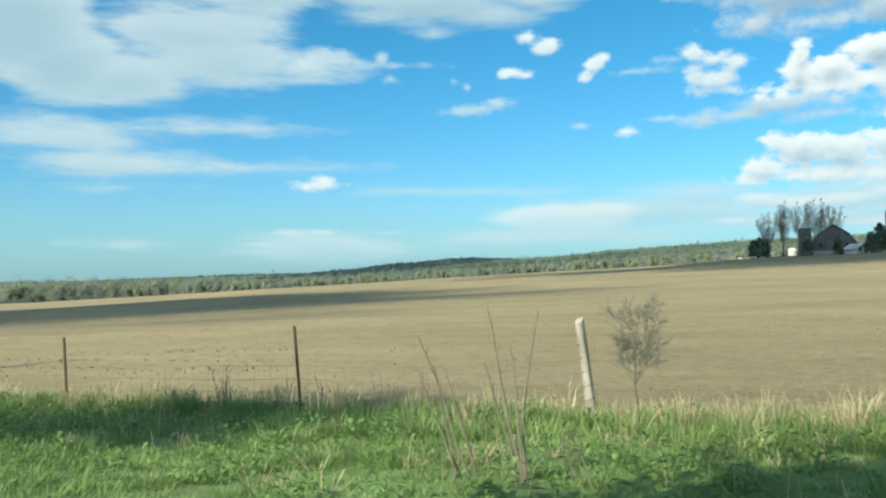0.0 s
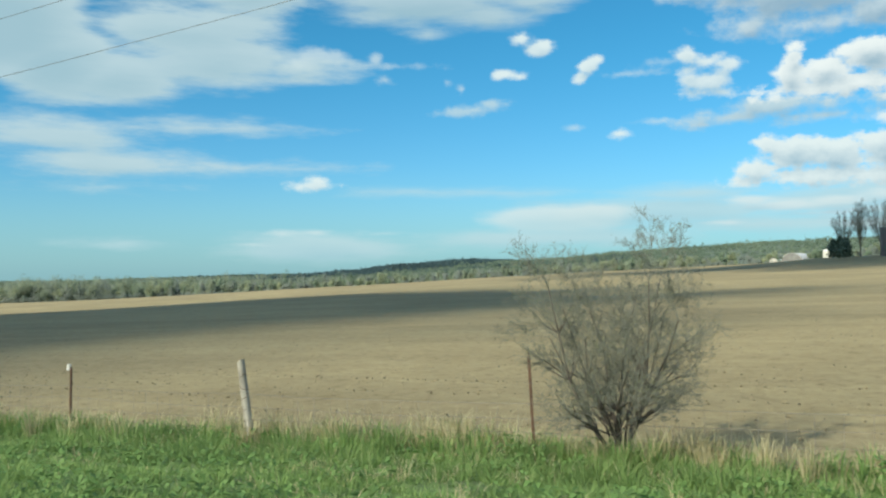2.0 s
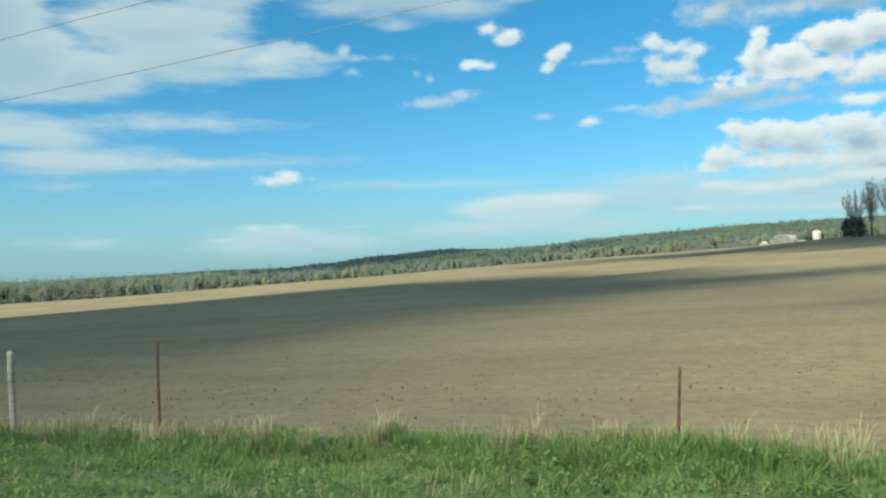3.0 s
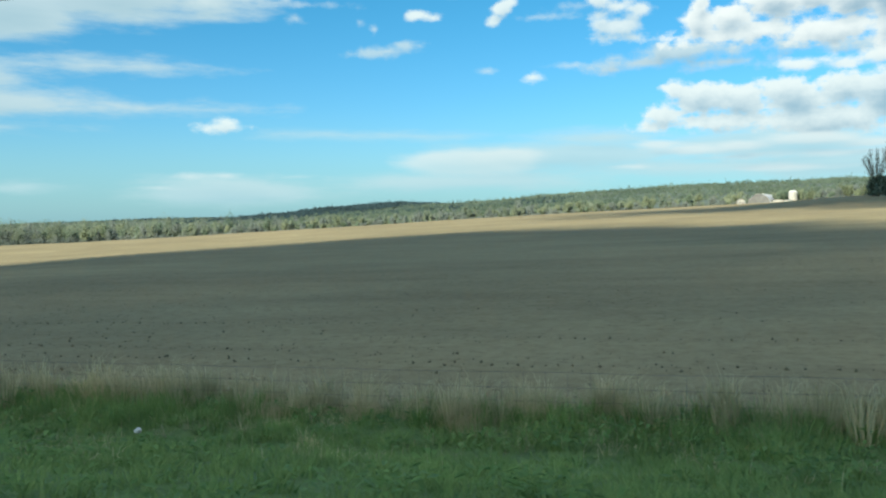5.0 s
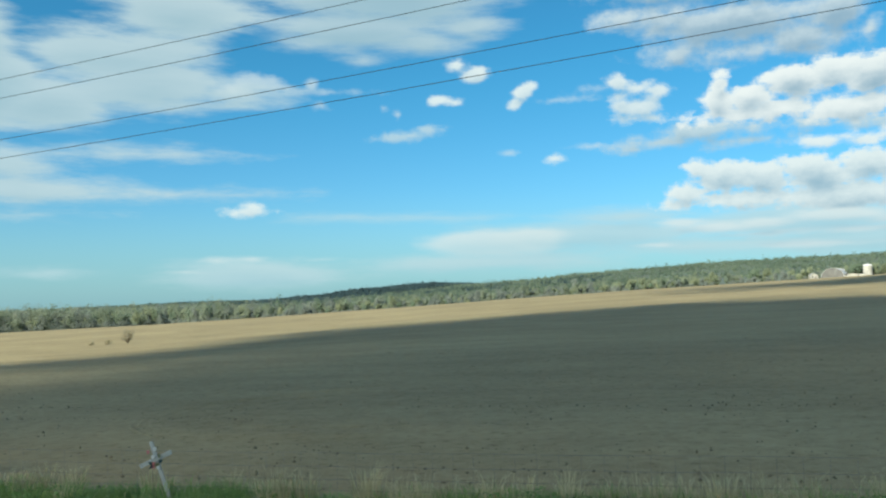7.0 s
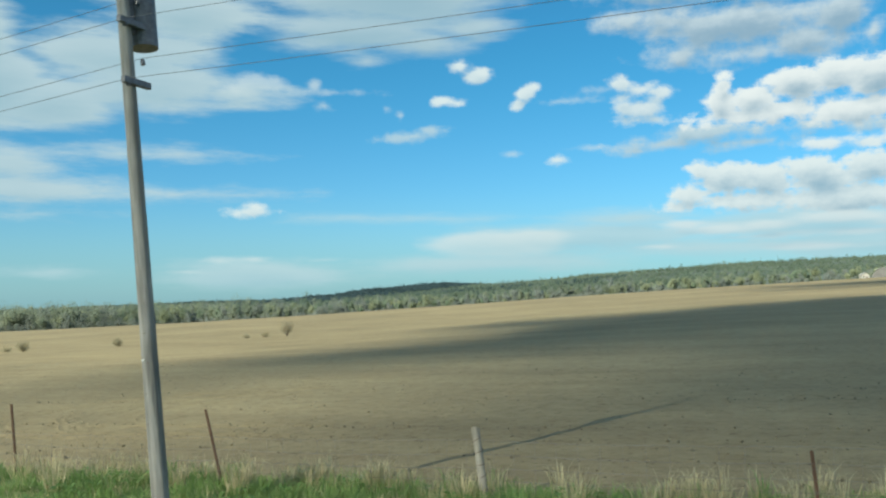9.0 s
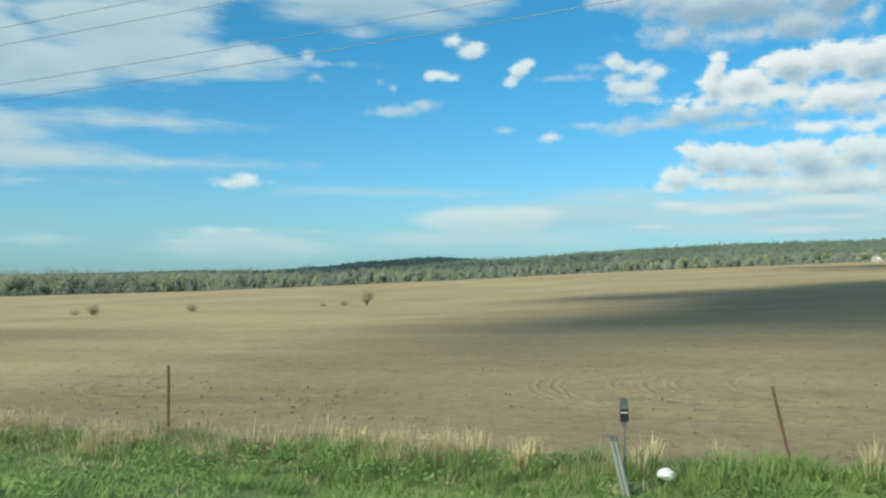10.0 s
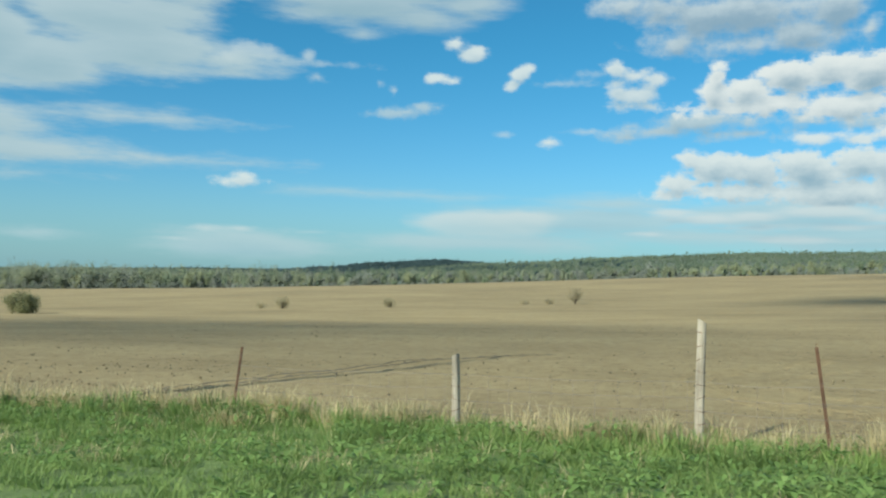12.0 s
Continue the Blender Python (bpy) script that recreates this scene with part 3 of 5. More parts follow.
def cloud(name, cx, cy, rx, ry, turn, height, seed, label, n=1500, grain=1.0):
    """A flat-based heap of vapour whose shade falls on the ground round cx, cy."""
    rng = np.random.default_rng(seed)
    sh = np.array([sun_dir.x, sun_dir.y]) / sun_dir.z * height
    r = np.sqrt(rng.random(n)) * 1.28
    a = rng.random(n) * 2 * np.pi
    px, py = r * np.cos(a) * rx, r * np.sin(a) * ry
    out = r + value_noise(px / 16, py / 16, seed) * 0.20
    keep = rng.random(n) < np.clip((1.14 - out) / 0.5, 0, 1) ** 1.6
    px, py, out = px[keep], py[keep], out[keep]
    c, s = np.cos(turn), np.sin(turn)
    x, y = cx + px * c - py * s + sh[0], cy + px * s + py * c + sh[1]
    size = np.clip(5.5 * (1.15 - out), 2.2, 5) * (0.7 + 0.6 * rng.random(len(x))) * grain
    z = height + rng.random(len(x)) * 10 * np.clip(1 - out, 0.05, 1) + ground_at(cx, cy)
    v = ICO1[0][None] * size[:, None, None] * np.array([1, 1, 0.7]) + np.stack([x, y, z], -1)[:, None]
    f = ICO1[1][None] + (np.arange(len(x)) * len(ICO1[0]))[:, None, None]
    ob = attach(name, mesh_of(name, v.reshape(-1, 3), f.reshape(-1, 3), CLOUDSTUFF, None, True))
    tagged(ob, label, "cloud", kind="structure")


cloud("cloud", -123, 97, 78, 86, radians(0), 800, 3, "low grey-white cumulus cloud drifting over the road", 6500)
cloud("cloud", -101, 8, 68, 46, radians(0), 800, 4, "unseen thin ragged edge of a cloud shading the roadside", 3100, 0.36)
# Unseen denser wisp, added to darken the ground below it.
cloud("cloud", -114, 18, 30, 20, radians(0), 800, 9, "unseen thin ragged edge of a cloud shading the roadside", 700, 0.36)
cloud("cloud", -240, 34, 46, 26, radians(0), 800, 6, "thin ragged shred of cloud drifting over the field", 1100, 0.28)
# Unseen small wisp, added to dim this patch of field.
cloud("cloud", -183, 14, 11, 12, radians(0), 800, 8, "unseen thin ragged wisp of cloud added to shade the field", 130, 0.28)
cloud("cloud", -40, 366, 145, 98, radians(4), 800, 5, "broken white cumulus cloud drifting over the farm", 6500)


# ---------------------------------------------------------------- woody plants
def grow(rng, base, height, spread, stems, levels=3, r0=0.03, kids=5, droop=0.0, fan=0.55, wiggle=0.12, tiny=0.003, bare=0, reach=1.0):
    """Branches of a shrub or tree: segments (p0, p1, r0, r1), and the places of its outer twigs."""
    segs, tips = [], []

    def shoot(p, d, length, r, level):
        n = 4 if level < levels else 3
        step = length / n
        pts = [p]
        for k in range(n):
            d = (d + rng.normal(0, wiggle, 3) + np.array([0, 0, 0.05 - droop * level * 0.04])).astype(float)
            d /= np.linalg.norm(d)
            q = p + d * step
            ra, rb = r * (1 - 0.75 * k / n), r * (1 - 0.75 * (k + 1) / n)
            segs.append((p, q, max(ra, tiny), max(rb, tiny)))
            p = q
            pts.append(p)
            if level >= levels - 1:
                tips.append((p, d.copy()))
            if level < levels and k >= (1 if level else bare):
                for _ in range(rng.integers(max(1, kids - 2 - level), kids + 1 - level) if kids - level > 1 else 1):
                    side = rng.normal(0, 1, 3)
                    side -= side.dot(d) * d
                    side /= np.linalg.norm(side) + 1e-6
                    nd = d * 0.75 + side * (0.55 + 0.3 * rng.random())
                    shoot(p, nd / np.linalg.norm(nd), reach * length * (0.30 + 0.28 * rng.random()) * (1 - 0.35 * k / n), rb * 0.62, level + 1)

    for i in range(stems):
        a = 2 * np.pi * (i + rng.random()) / stems
        out = fan * (0.3 + 0.8 * rng.random())
        d = np.array([np.cos(a) * out * spread, np.sin(a) * out * spread, 1.0])
        d /= np.linalg.norm(d)
        shoot(np.array(base, float) + np.array([np.cos(a), np.sin(a), 0]) * r0 * 1.2, d, height * (0.72 + 0.3 * rng.random()), r0 * (0.7 + 0.5 * rng.random()), 0)
    return segs, tips


def leaves_at(rng, tips, count, size, jitter):
    """Small folded leaves scattered round twig ends, as arrays of triangles."""
    pick = rng.integers(0, len(tips), count)
    c = np.array([tips[i][0] for i in pick]) + rng.normal(0, jitter, (count, 3))
    a = rng.normal(0, 1, (count, 3))
    a /= np.linalg.norm(a, axis=1)[:, None]
    b = np.cross(a, rng.normal(0, 1, (count, 3)))
    b /= np.linalg.norm(b, axis=1)[:, None] + 1e-9
    l = size * (0.6 + 0.8 * rng.random((count, 1)))
    v = np.stack([c - a * l * 0.5 - b * l * 0.22, c + a * l * 0.6, c - a * l * 0.3 + b * l * 0.3], 1)
    return v.reshape(-1, 3), np.arange(count * 3).reshape(-1, 3)


def woody(name, x, y, seed, height, spread, stems, levels, r0, kids, leaves, leaf_size, label, category, leaf_mat=None, fan=0.55, cut=9, sides=3, wiggle=0.12, group="", bare=0, reach=1.0, tiny=0.0012, twig=None):
    rng = np.random.default_rng(seed)
    segs, tips = grow(rng, (0, 0, -0.06), height, spread, stems, levels, r0, kids, fan=fan, wiggle=wiggle, tiny=max(0.0014, height * tiny), bare=bare, reach=reach)
    ob = thing(name, pose(x, y, ground_at(x, y)), label, category, group)
    thick = [q for q in segs if q[2] > r0 * 0.3]
    thin = [q for q in segs if q[2] <= r0 * 0.3]
    attach("trunk", mesh_of("trunk", *tubes(thick, 6), BARK, None, True), ob)
    if thin:
        attach("twig_spray", mesh_of("twig_spray", *tubes(thin, sides), twig or TWIG, None, True), ob)
    if leaves:
        attach("foliage", mesh_of("foliage", *leaves_at(rng, tips, leaves, leaf_size, leaf_size * 1.4), leaf_mat or BUDS), ob)
    return ob


woody("shrub", -37.8, 10.7, 8, 2.42, 1.05, 12, 3, 0.024, 6, 9000, 0.018, "large grey-brown shrub just coming into bud by the fence", "shrub", fan=0.6, reach=0.82, tiny=0.0006, sides=3, wiggle=0.15)
woody("shrub", -33.1, 10.85, 9, 1.45, 0.8, 10, 3, 0.015, 5, 5200, 0.026, "small upright shrub with olive-green buds by the fence", "shrub", fan=0.48, sides=3, wiggle=0.09, reach=0.8)
woody("shrub", -28.25, 11.9, 12, 0.9, 1.0, 8, 3, 0.010, 4, 500, 0.03, "low leafless grey shrub at the field edge", "shrub", fan=0.9)
woody("shrub", -27.6, 12.0, 15, 0.6, 1.0, 6, 3, 0.008, 3, 200, 0.03, "low leafless grey shrub at the field edge", "shrub", fan=0.9)
woody("young_tree", -6.0, 9.6, 21, 1.2, 0.4, 1, 3, 0.014, 7, 200, 0.02, "thin leafless young tree beside a fence post", "tree", fan=0.05, wiggle=0.09, reach=0.95, bare=1)
woody("shrub", -133.2, 11.6, 33, 1.22, 1.0, 20, 3, 0.012, 5, 7500, 0.034, "dense olive-green shrub in the fence line", "shrub", fan=1.0, sides=3, wiggle=0.18)
woody("shrub", -139.6, 11.9, 35, 0.6, 1.0, 7, 2, 0.01, 4, 800, 0.05, "low olive shrub in the fence line", "shrub", fan=0.9)
woody("shrub", -232.8, 127.6, 41, 2.2, 0.85, 9, 3, 0.035, 4, 900, 0.16, "lone bare shrub standing in the tilled field", "shrub", HAZEDLEAF, fan=0.6, twig=HAZEDTWIG)
woody("shrub", -236.5, 126.5, 42, 0.7, 1.3, 9, 2, 0.03, 4, 400, 0.16, "low brown thicket in the tilled field", "shrub", HAZEDLEAF, fan=1.2, twig=HAZEDTWIG)
woody("shrub", -240.0, 126.0, 47, 0.5, 1.3, 7, 2, 0.03, 4, 260, 0.16, "low brown thicket in the tilled field", "shrub", HAZEDLEAF, fan=1.2, twig=HAZEDTWIG)
woody("shrub", -285.0, 75.0, 43, 2.15, 1.45, 11, 2, 0.05, 5, 9000, 0.17, "dense dark olive shrub standing in the tilled field", "shrub", fan=0.85)
woody("shrub", -256.9, 113.7, 44, 1.0, 0.9, 8, 2, 0.04, 4, 700, 0.18, "small pale olive shrub in the tilled field", "shrub", HAZEDLEAF, fan=0.8, twig=HAZEDTWIG)
woody("shrub", -270.2, 106.5, 45, 1.25, 0.8, 8, 2, 0.04, 4, 800, 0.18, "small pale olive shrub in the tilled field", "shrub", HAZEDLEAF, fan=0.8, twig=HAZEDTWIG)
woody("shrub", -273.5, 106.0, 46, 0.6, 1.5, 8, 2, 0.03, 4, 400, 0.18, "low brown thicket in the tilled field", "shrub", HAZEDLEAF, fan=1.2, twig=HAZEDTWIG)

# Trees across the road, whose shade lies on the verge.
woody("roadside_tree", -19.6, -5.4, 51, 11.6, 0.3, 1, 2, 0.15, 7, 6500, 0.30, "roadside maple with fresh olive leaves across the road", "tree", fan=0.08, bare=1, reach=0.8)
woody("roadside_tree", -8.6, -5.0, 52, 9.2, 0.3, 1, 2, 0.14, 7, 3600, 0.30, "roadside maple with fresh olive leaves across the road", "tree", fan=0.08, bare=1, reach=0.55)


# ---------------------------------------------------------------- fence
def lean_for(y):
    return 0.55 / max(y, 3.0)


def leaning(x, y, z, k, nod=0.0):
    """A pose at x, y, z whose upright tips over by k metres a metre towards -x, and by nod towards +y."""
    return Matrix.Translation((x, y, z)) @ Matrix.Rotation(-math.atan(k), 4, "Y") @ Matrix.Rotation(-math.atan(nod), 4, "X")


def steel_post(x, y, top, dx=0.0, seed=0, name="steel_fence_post"):
    """A studded T-section post, driven in and a little out of plumb."""
    z0 = ground_at(x, y)
    h = max(0.45, top - z0)
    k = lean_for(y)
    xb = x + k * (float(eye_level(-x)) - z0) + (k * h - dx) / 2
    ob = thing(name, leaning(xb, y, z0, k - dx / h, random.uniform(-0.03, 0.03)),
               "rusty brown steel T-post standing in the fence line", "fence post", "fence posts")
    bm = bmesh.new()
    block(bm, (0.042, 0.006, h + 0.15), (0, -0.012, h / 2 - 0.075), bevel=0.001)
    block(bm, (0.007, 0.034, h + 0.15), (0, 0.008, h / 2 - 0.075))
    for i in range(int(h / 0.09)):
        block(bm, (0.014, 0.012, 0.03), (0, -0.02, 0.12 + i * 0.09))
    part("post", bm, RUST, ob)
    for z in (0.35, 0.62, 0.9):
        if z < h - 0.04:
            bm = bmesh.new()
            rod(bm, (-0.035, -0.02, z), (0.035, -0.02, z + 0.01), 0.003, n=5)
            rod(bm, (0.035, -0.02, z), (0.03, 0.02, z), 0.003, n=5)
            part("wire_clip", bm, WIRE, ob)
    return ob


def wood_post(x, y, top, dx=0.0, r=0.062, seed=0, label="weathered pale grey round wooden fence post"):
    z0 = ground_at(x, y)
    h = top - z0
    rng = np.random.default_rng(seed + 100)
    k = lean_for(y)
    xb = x + k * (float(eye_level(-x)) - z0) + (k * h - dx) / 2
    ob = thing("wooden_fence_post", leaning(xb, y, z0, k - dx / h), label, "fence post", "fence posts")
    n, m = 14, 12
    ph = rng.random(4) * 6
    v, f = [], []
    for j in range(m + 1):
        t = j / m
        for i in range(n):
            a = 2 * np.pi * i / n
            q = r * (1.06 - 0.14 * t + 0.06 * np.sin(2 * a + ph[0]) + 0.05 * np.sin(3 * a + ph[1] + t * 2) + 0.03 * np.sin(5 * a + 7 * t + ph[2]))
            z = -0.15 + (h + 0.15) * t + (0.035 * np.sin(a + ph[3]) if j == m else 0)
            v.append((q * np.cos(a) + 0.01 * np.sin(3 * t + ph[0]), q * np.sin(a), z))
    v.append((0, 0, h + 0.012))
    for j in range(m):
        for i in range(n):
            f.append((j * n + i, j * n + (i + 1) % n, (j + 1) * n + (i + 1) % n, (j + 1) * n + i))
    for i in range(n):
        f.append((m * n + i, m * n + (i + 1) % n, len(v) - 1, len(v) - 1))
    bm = bmesh.new()
    vs = [bm.verts.new(q) for q in v]
    for q in f:
        bm.faces.new([vs[i] for i in dict.fromkeys(q)])
    part("post", bm, POSTWOOD, ob)
    for z in (0.32, 0.55, 0.78):
        if z < h - 0.08:
            bm = bmesh.new()
            rod(bm, (-0.012, -r - 0.012, z), (0.012, -r - 0.012, z), 0.003, n=5)
            rod(bm, (-0.012, -r - 0.012, z), (-0.012, -r + 0.02, z), 0.003, n=5)
            rod(bm, (0.012, -r - 0.012, z), (0.012, -r + 0.02, z), 0.003, n=5)
            part("staple", bm, WIRE, ob)
    for z in np.arange(0.16, h - 0.12, 0.17):
        bm = bmesh.new()
        q = r * (1.10 - 0.14 * (z + 0.15) / (h + 0.15))
        tilt = rng.normal(0, 0.02)
        for i in range(10):
            a, b = 2 * math.pi * i / 10, 2 * math.pi * (i + 1) / 10
            rod(bm, (q * math.cos(a), q * math.sin(a), z + tilt * math.cos(a)), (q * math.cos(b), q * math.sin(b), z + tilt * math.cos(b)), 0.0045, n=4, caps=False)
        part("wire_wrap", bm, RUST, ob, "dark wire wrapped round the post")
    return ob


# along the road, away from it, height of the head, lean
STEEL_POSTS = [(11.06, 9.71, 1.63, -0.06), (16.0, 9.83, 1.34, -0.04), (20.49, 9.92, 1.18, 0), (29.45, 10.25, 0.94, -0.04), (30.42, 10.19, 0.77, 0.12),
         (34.25, 10.39, 0.82, 0), (39.03, 10.48, 0.72, -0.01), (48.2, 11.04, 0.12, 0.09), (52.95, 11.17, 0.03, 0.11),
         (61.42, 11.05, 0.27, 0.05), (65.75, 11.2, 0.1, 0.05), (81.1, 11.1, -0.53, -0.33), (107.27, 11.25, -1.77, 0.06), (111.42, 11.6, -1.97, -0.26), (159.8, 11.38, -3.6, -0.28), (164.22, 11.49, -3.7, -0.07),
         (168.5, 11.6, -4.06, -0.19), (177.89, 11.41, -4.22, 0.01), (182.07, 11.29, -4.33, 0), (186.22, 11.19, -4.49, -0.01), (194.69, 11.15, -4.8, -0.12),
         (198.48, 11.08, -4.97, -0.04), (203.18, 11.08, -5.06, -0.12), (211.75, 11.3, -5.55, 0.18)]
WOOD_POSTS = [(6.78, 9.75, 1.79, -0.11), (24.96, 10.21, 0.89, 0.01), (43.86, 10.64, 0.45, -0.12), (64.9, 11.05, 0.05, 0.05), (137.18, 10.92, -2.96, -0.26),
        (155.3, 11.4, -3.75, -0.1), (190.61, 11.26, -4.81, -0.12), (204.64, 11.3, -4.83, 0.08), (207.99, 11.19, -5.47, 0)]
line = []
for s, y, top, dx in STEEL_POSTS:
    steel_post(-s, y, top, dx)
    line.append((s, y))
for i, (s, y, top, dx) in enumerate(WOOD_POSTS):
    wood_post(-s, y, top, dx, 0.052 if top - fence_level(s) < 1.0 else 0.062, i)
    line.append((s, y))
# Bent posts and the stretches between, at the fence's usual spacing.
for s in (70.2, 75.6, 142.6, 147.0, 151.0):
    bent = random.uniform(-0.08, 0.08)
    steel_post(-s, 11.2 if s > 60 else 9.7, float(fence_level(s)) + random.uniform(0.75, 1.0), -bent)
    line.append((s, 11.2 if s > 60 else 9.7))
# A pale cap on one post, put over its head.
bm = bmesh.new()
rod(bm, (0, 0, 0), (0, 0, 0.11), 0.045, 0.035, 10)
cap = part("insulator_cap", bm, PALEPLASTIC, None)
cap.location = (-48.2 + 0.07, 11.04, 0.07)
tagged(cap, "pale plastic insulator cap on a steel fence post", "insulator")


def fence_wire():
    """Sagging woven wire between the posts: five strands and thin uprights."""
    line.sort()
    segs = []
    for (s0, y0), (s1, y1) in zip(line[:-1], line[1:]):
        if s1 - s0 < 0.3:
            continue
        n = max(2, int((s1 - s0) / 1.2))
        for h in (0.22, 0.36, 0.52, 0.70, 0.90):
            pts = []
            for k in range(n + 1):
                t = k / n
                s, y = s0 + (s1 - s0) * t, y0 + (y1 - y0) * t - 0.03
                pts.append((-s + 0.09, y, float(fence_level(s)) + h - 0.12 * t * (1 - t) + 0.008 * math.sin(s * 3 + h * 9)))
            segs += [(p, q, 0.0030, 0.0030) for p, q in zip(pts[:-1], pts[1:])]
        for k in range(int((s1 - s0) / 0.3)):
            t = (k + 0.5) * 0.3 / (s1 - s0)
            s, y = s0 + (s1 - s0) * t, y0 + (y1 - y0) * t - 0.03
            z = float(fence_level(s)) - 0.12 * t * (1 - t)
            segs.append(((-s + 0.09, y, z + 0.22), (-s + 0.09, y, z + 0.9), 0.0023, 0.0023))
    ob = attach("fence_wire", mesh_of("fence_wire", *tubes(segs, 3), WIRE))
    tagged(ob, "thin sagging woven wire strung along the fence posts", "wire fence", kind="stuff")


fence_wire()


# ---------------------------------------------------------------- utility poles
# foot along the road and away from it, lean, radius at the foot
POLES = [(30.37, 8.14, 0.109, 0.150), (97.68, 8.64, 0.046, 0.122), (158.84, 9.2, 0.099, 0.118), (216.6, 9.8, 0.06, 0.13), (276.0, 10.4, 0.06, 0.13)]
# height over the pole's foot, offset to the side
# metres by which each pole carries its lines higher
LIFTS = (0.0, 0.0, 0.0, 1.3, 1.3)
LINES = [(5.90, -0.16), (6.26, 0.16), (6.75, -0.14), (7.13, 0.14)]


def utility_pole(s, y, k, r, seed):
    rng = np.random.default_rng(seed)
    z0, xb = ground_at(-s, y), -s
    ob = thing("utility_pole", leaning(xb, y, z0, k), "tall weathered grey-brown wooden utility pole on the verge", "utility pole", "utility poles")
    n, m, h = 28, 40, 9.6
    ang = np.arange(n) * 2 * np.pi / n
    groove = rng.normal(0, 1, n)
    v = []
    for j in range(m + 1):
        t = j / m
        rr = r * (1 - 0.36 * t)
        crack = np.array([value_noise(np.array([a * 3.1 + seed]), np.array([t * 3.0]), 20 + seed)[0] for a in ang])
        q = rr * (1 + 0.012 * groove - 0.03 * np.clip(crack, 0, 1) + 0.012 * np.sin(ang * 2 + t * 5))
        v.append(np.stack([q * np.cos(ang), q * np.sin(ang), np.full(n, -0.3 + (h + 0.3) * t)], 1))
    v = np.concatenate(v)
    i, j = np.meshgrid(np.arange(n), np.arange(m))
    a, b = (j * n + i).ravel(), (j * n + (i + 1) % n).ravel()
    attach("shaft", mesh_of("shaft", v, np.stack([a, b, b + n, a + n], 1), POLEWOOD, None, True), ob)
    bm = bmesh.new()
    rod(bm, (0, 0, h - 0.02), (0, 0, h + 0.03), 0.10, 0.085, 16)
    part("pole_top", bm, POLEWOOD, ob)
    lift = LIFTS[seed]
    for z in (6.0 + lift, 6.85 + lift):
        bm = bmesh.new()
        block(bm, (0.07, 0.52, 0.09), (0.13, 0, z - 0.06), bevel=0.008)
        part("bracket", bm, STEELGREY, ob)
    for hh, oy in LINES[::2] if seed == 0 else LINES:
        bm = bmesh.new()
        rod(bm, (0.13, oy, hh + lift - 0.03), (0.13, oy, hh + lift + 0.05), 0.035, 0.028, 10)
        part("insulator", bm, CABLE, ob)
    bm = bmesh.new()
    block(bm, (0.035, 0.008, 0.022), (-0.02, -r * 0.97, 1.95 + 0.1 * (seed % 3)))
    part("number_tag", bm, WHITE, ob, "small pale metal tag")
    for q in range(5):
        bm = bmesh.new()
        a = rng.normal(-1.3, 0.25)
        rod(bm, (math.cos(a) * r * 0.9, math.sin(a) * r * 0.9, 1.3 + q * 0.4), (math.cos(a) * r * 1.02, math.sin(a) * r * 1.02, 1.3 + q * 0.4), 0.007, n=6)
        part("nail", bm, RUST, ob)
    return ob, xb, z0, k


STEELGREY = surface("pole_hardware", [(0.3, (0.14, 0.145, 0.15)), (0.7, (0.24, 0.245, 0.25))], 12.0, 0.6, 0.7, depth=0.001)
tops = []
for i, (s, y, k, r) in enumerate(POLES):
    ob, xb, z0, k = utility_pole(s, y, k, r, i)
    tops.append((xb, y, z0, k, LIFTS[i]))
    if i == 2:
        bm = bmesh.new()
        rod(bm, (0.0, 0.36, 6.55), (0.0, 0.36, 7.35), 0.2, 0.2, 20)
        rod(bm, (0.0, 0.36, 7.35), (0.0, 0.36, 7.42), 0.2, 0.1, 20)
        block(bm, (0.08, 0.2, 0.5), (0, 0.14, 6.95))
        part("transformer", bm, STEELGREY, ob, "grey cylindrical transformer can")
    if i == 0:
        for q in range(4):
            bm = bmesh.new()
            block(bm, (0.022, 0.008, 0.03 + 0.015 * (q % 3)), (-0.05 + 0.03 * (q % 2), -0.138, 1.75 + q * 0.12), Matrix.Rotation(0.2 * (q % 3 - 1), 4, "Y"))
            part("paper_scrap", bm, PALEPLASTIC, ob, "torn pale paper scrap stapled on the wood")

def cable(pts, r, n=5, thin=1.0):
    """One unbroken tube through the points, which may taper towards its end."""
    v, f = [], []
    for j, p in enumerate(pts):
        d = (pts[min(j + 1, len(pts) - 1)] - pts[max(j - 1, 0)]).normalized()
        a = d.cross(Vector((0, 0, 1))).normalized()
        b = d.cross(a)
        v += [p + (a * math.cos(2 * math.pi * i / n) + b * math.sin(2 * math.pi * i / n)) * r * (1 + (thin - 1) * j / (len(pts) - 1)) for i in range(n)]
        if j:
            f += [((j - 1) * n + i, (j - 1) * n + (i + 1) % n, j * n + (i + 1) % n, j * n + i) for i in range(n)]
    return [q[:] for q in v], f


# Overhead lines from pole to pole, each one span a thing.
for (x0, y0, z0, k0, l0), (x1, y1, z1, k1, l1) in zip(tops[:-1], tops[1:]):
    for h, oy in LINES[::2] if x0 > -60 else LINES:
        p0, p1 = Vector((x0 - k0 * h + 0.13, y0 + oy, z0 + h + l0 + 0.05)), Vector((x1 - k1 * h + 0.13, y1 + oy, z1 + h + l1 + 0.05))
        pts = [p0.lerp(p1, t / 24) - Vector((0, 0, (3.4 + l1) * (t / 24) * (1 - t / 24))) for t in range(25)]
        ob = attach("power_line", mesh_of("power_line", *cable(pts, 0.0042), CABLE))
        tagged(ob, "dark overhead cable sagging between utility poles", "power line", "overhead lines")


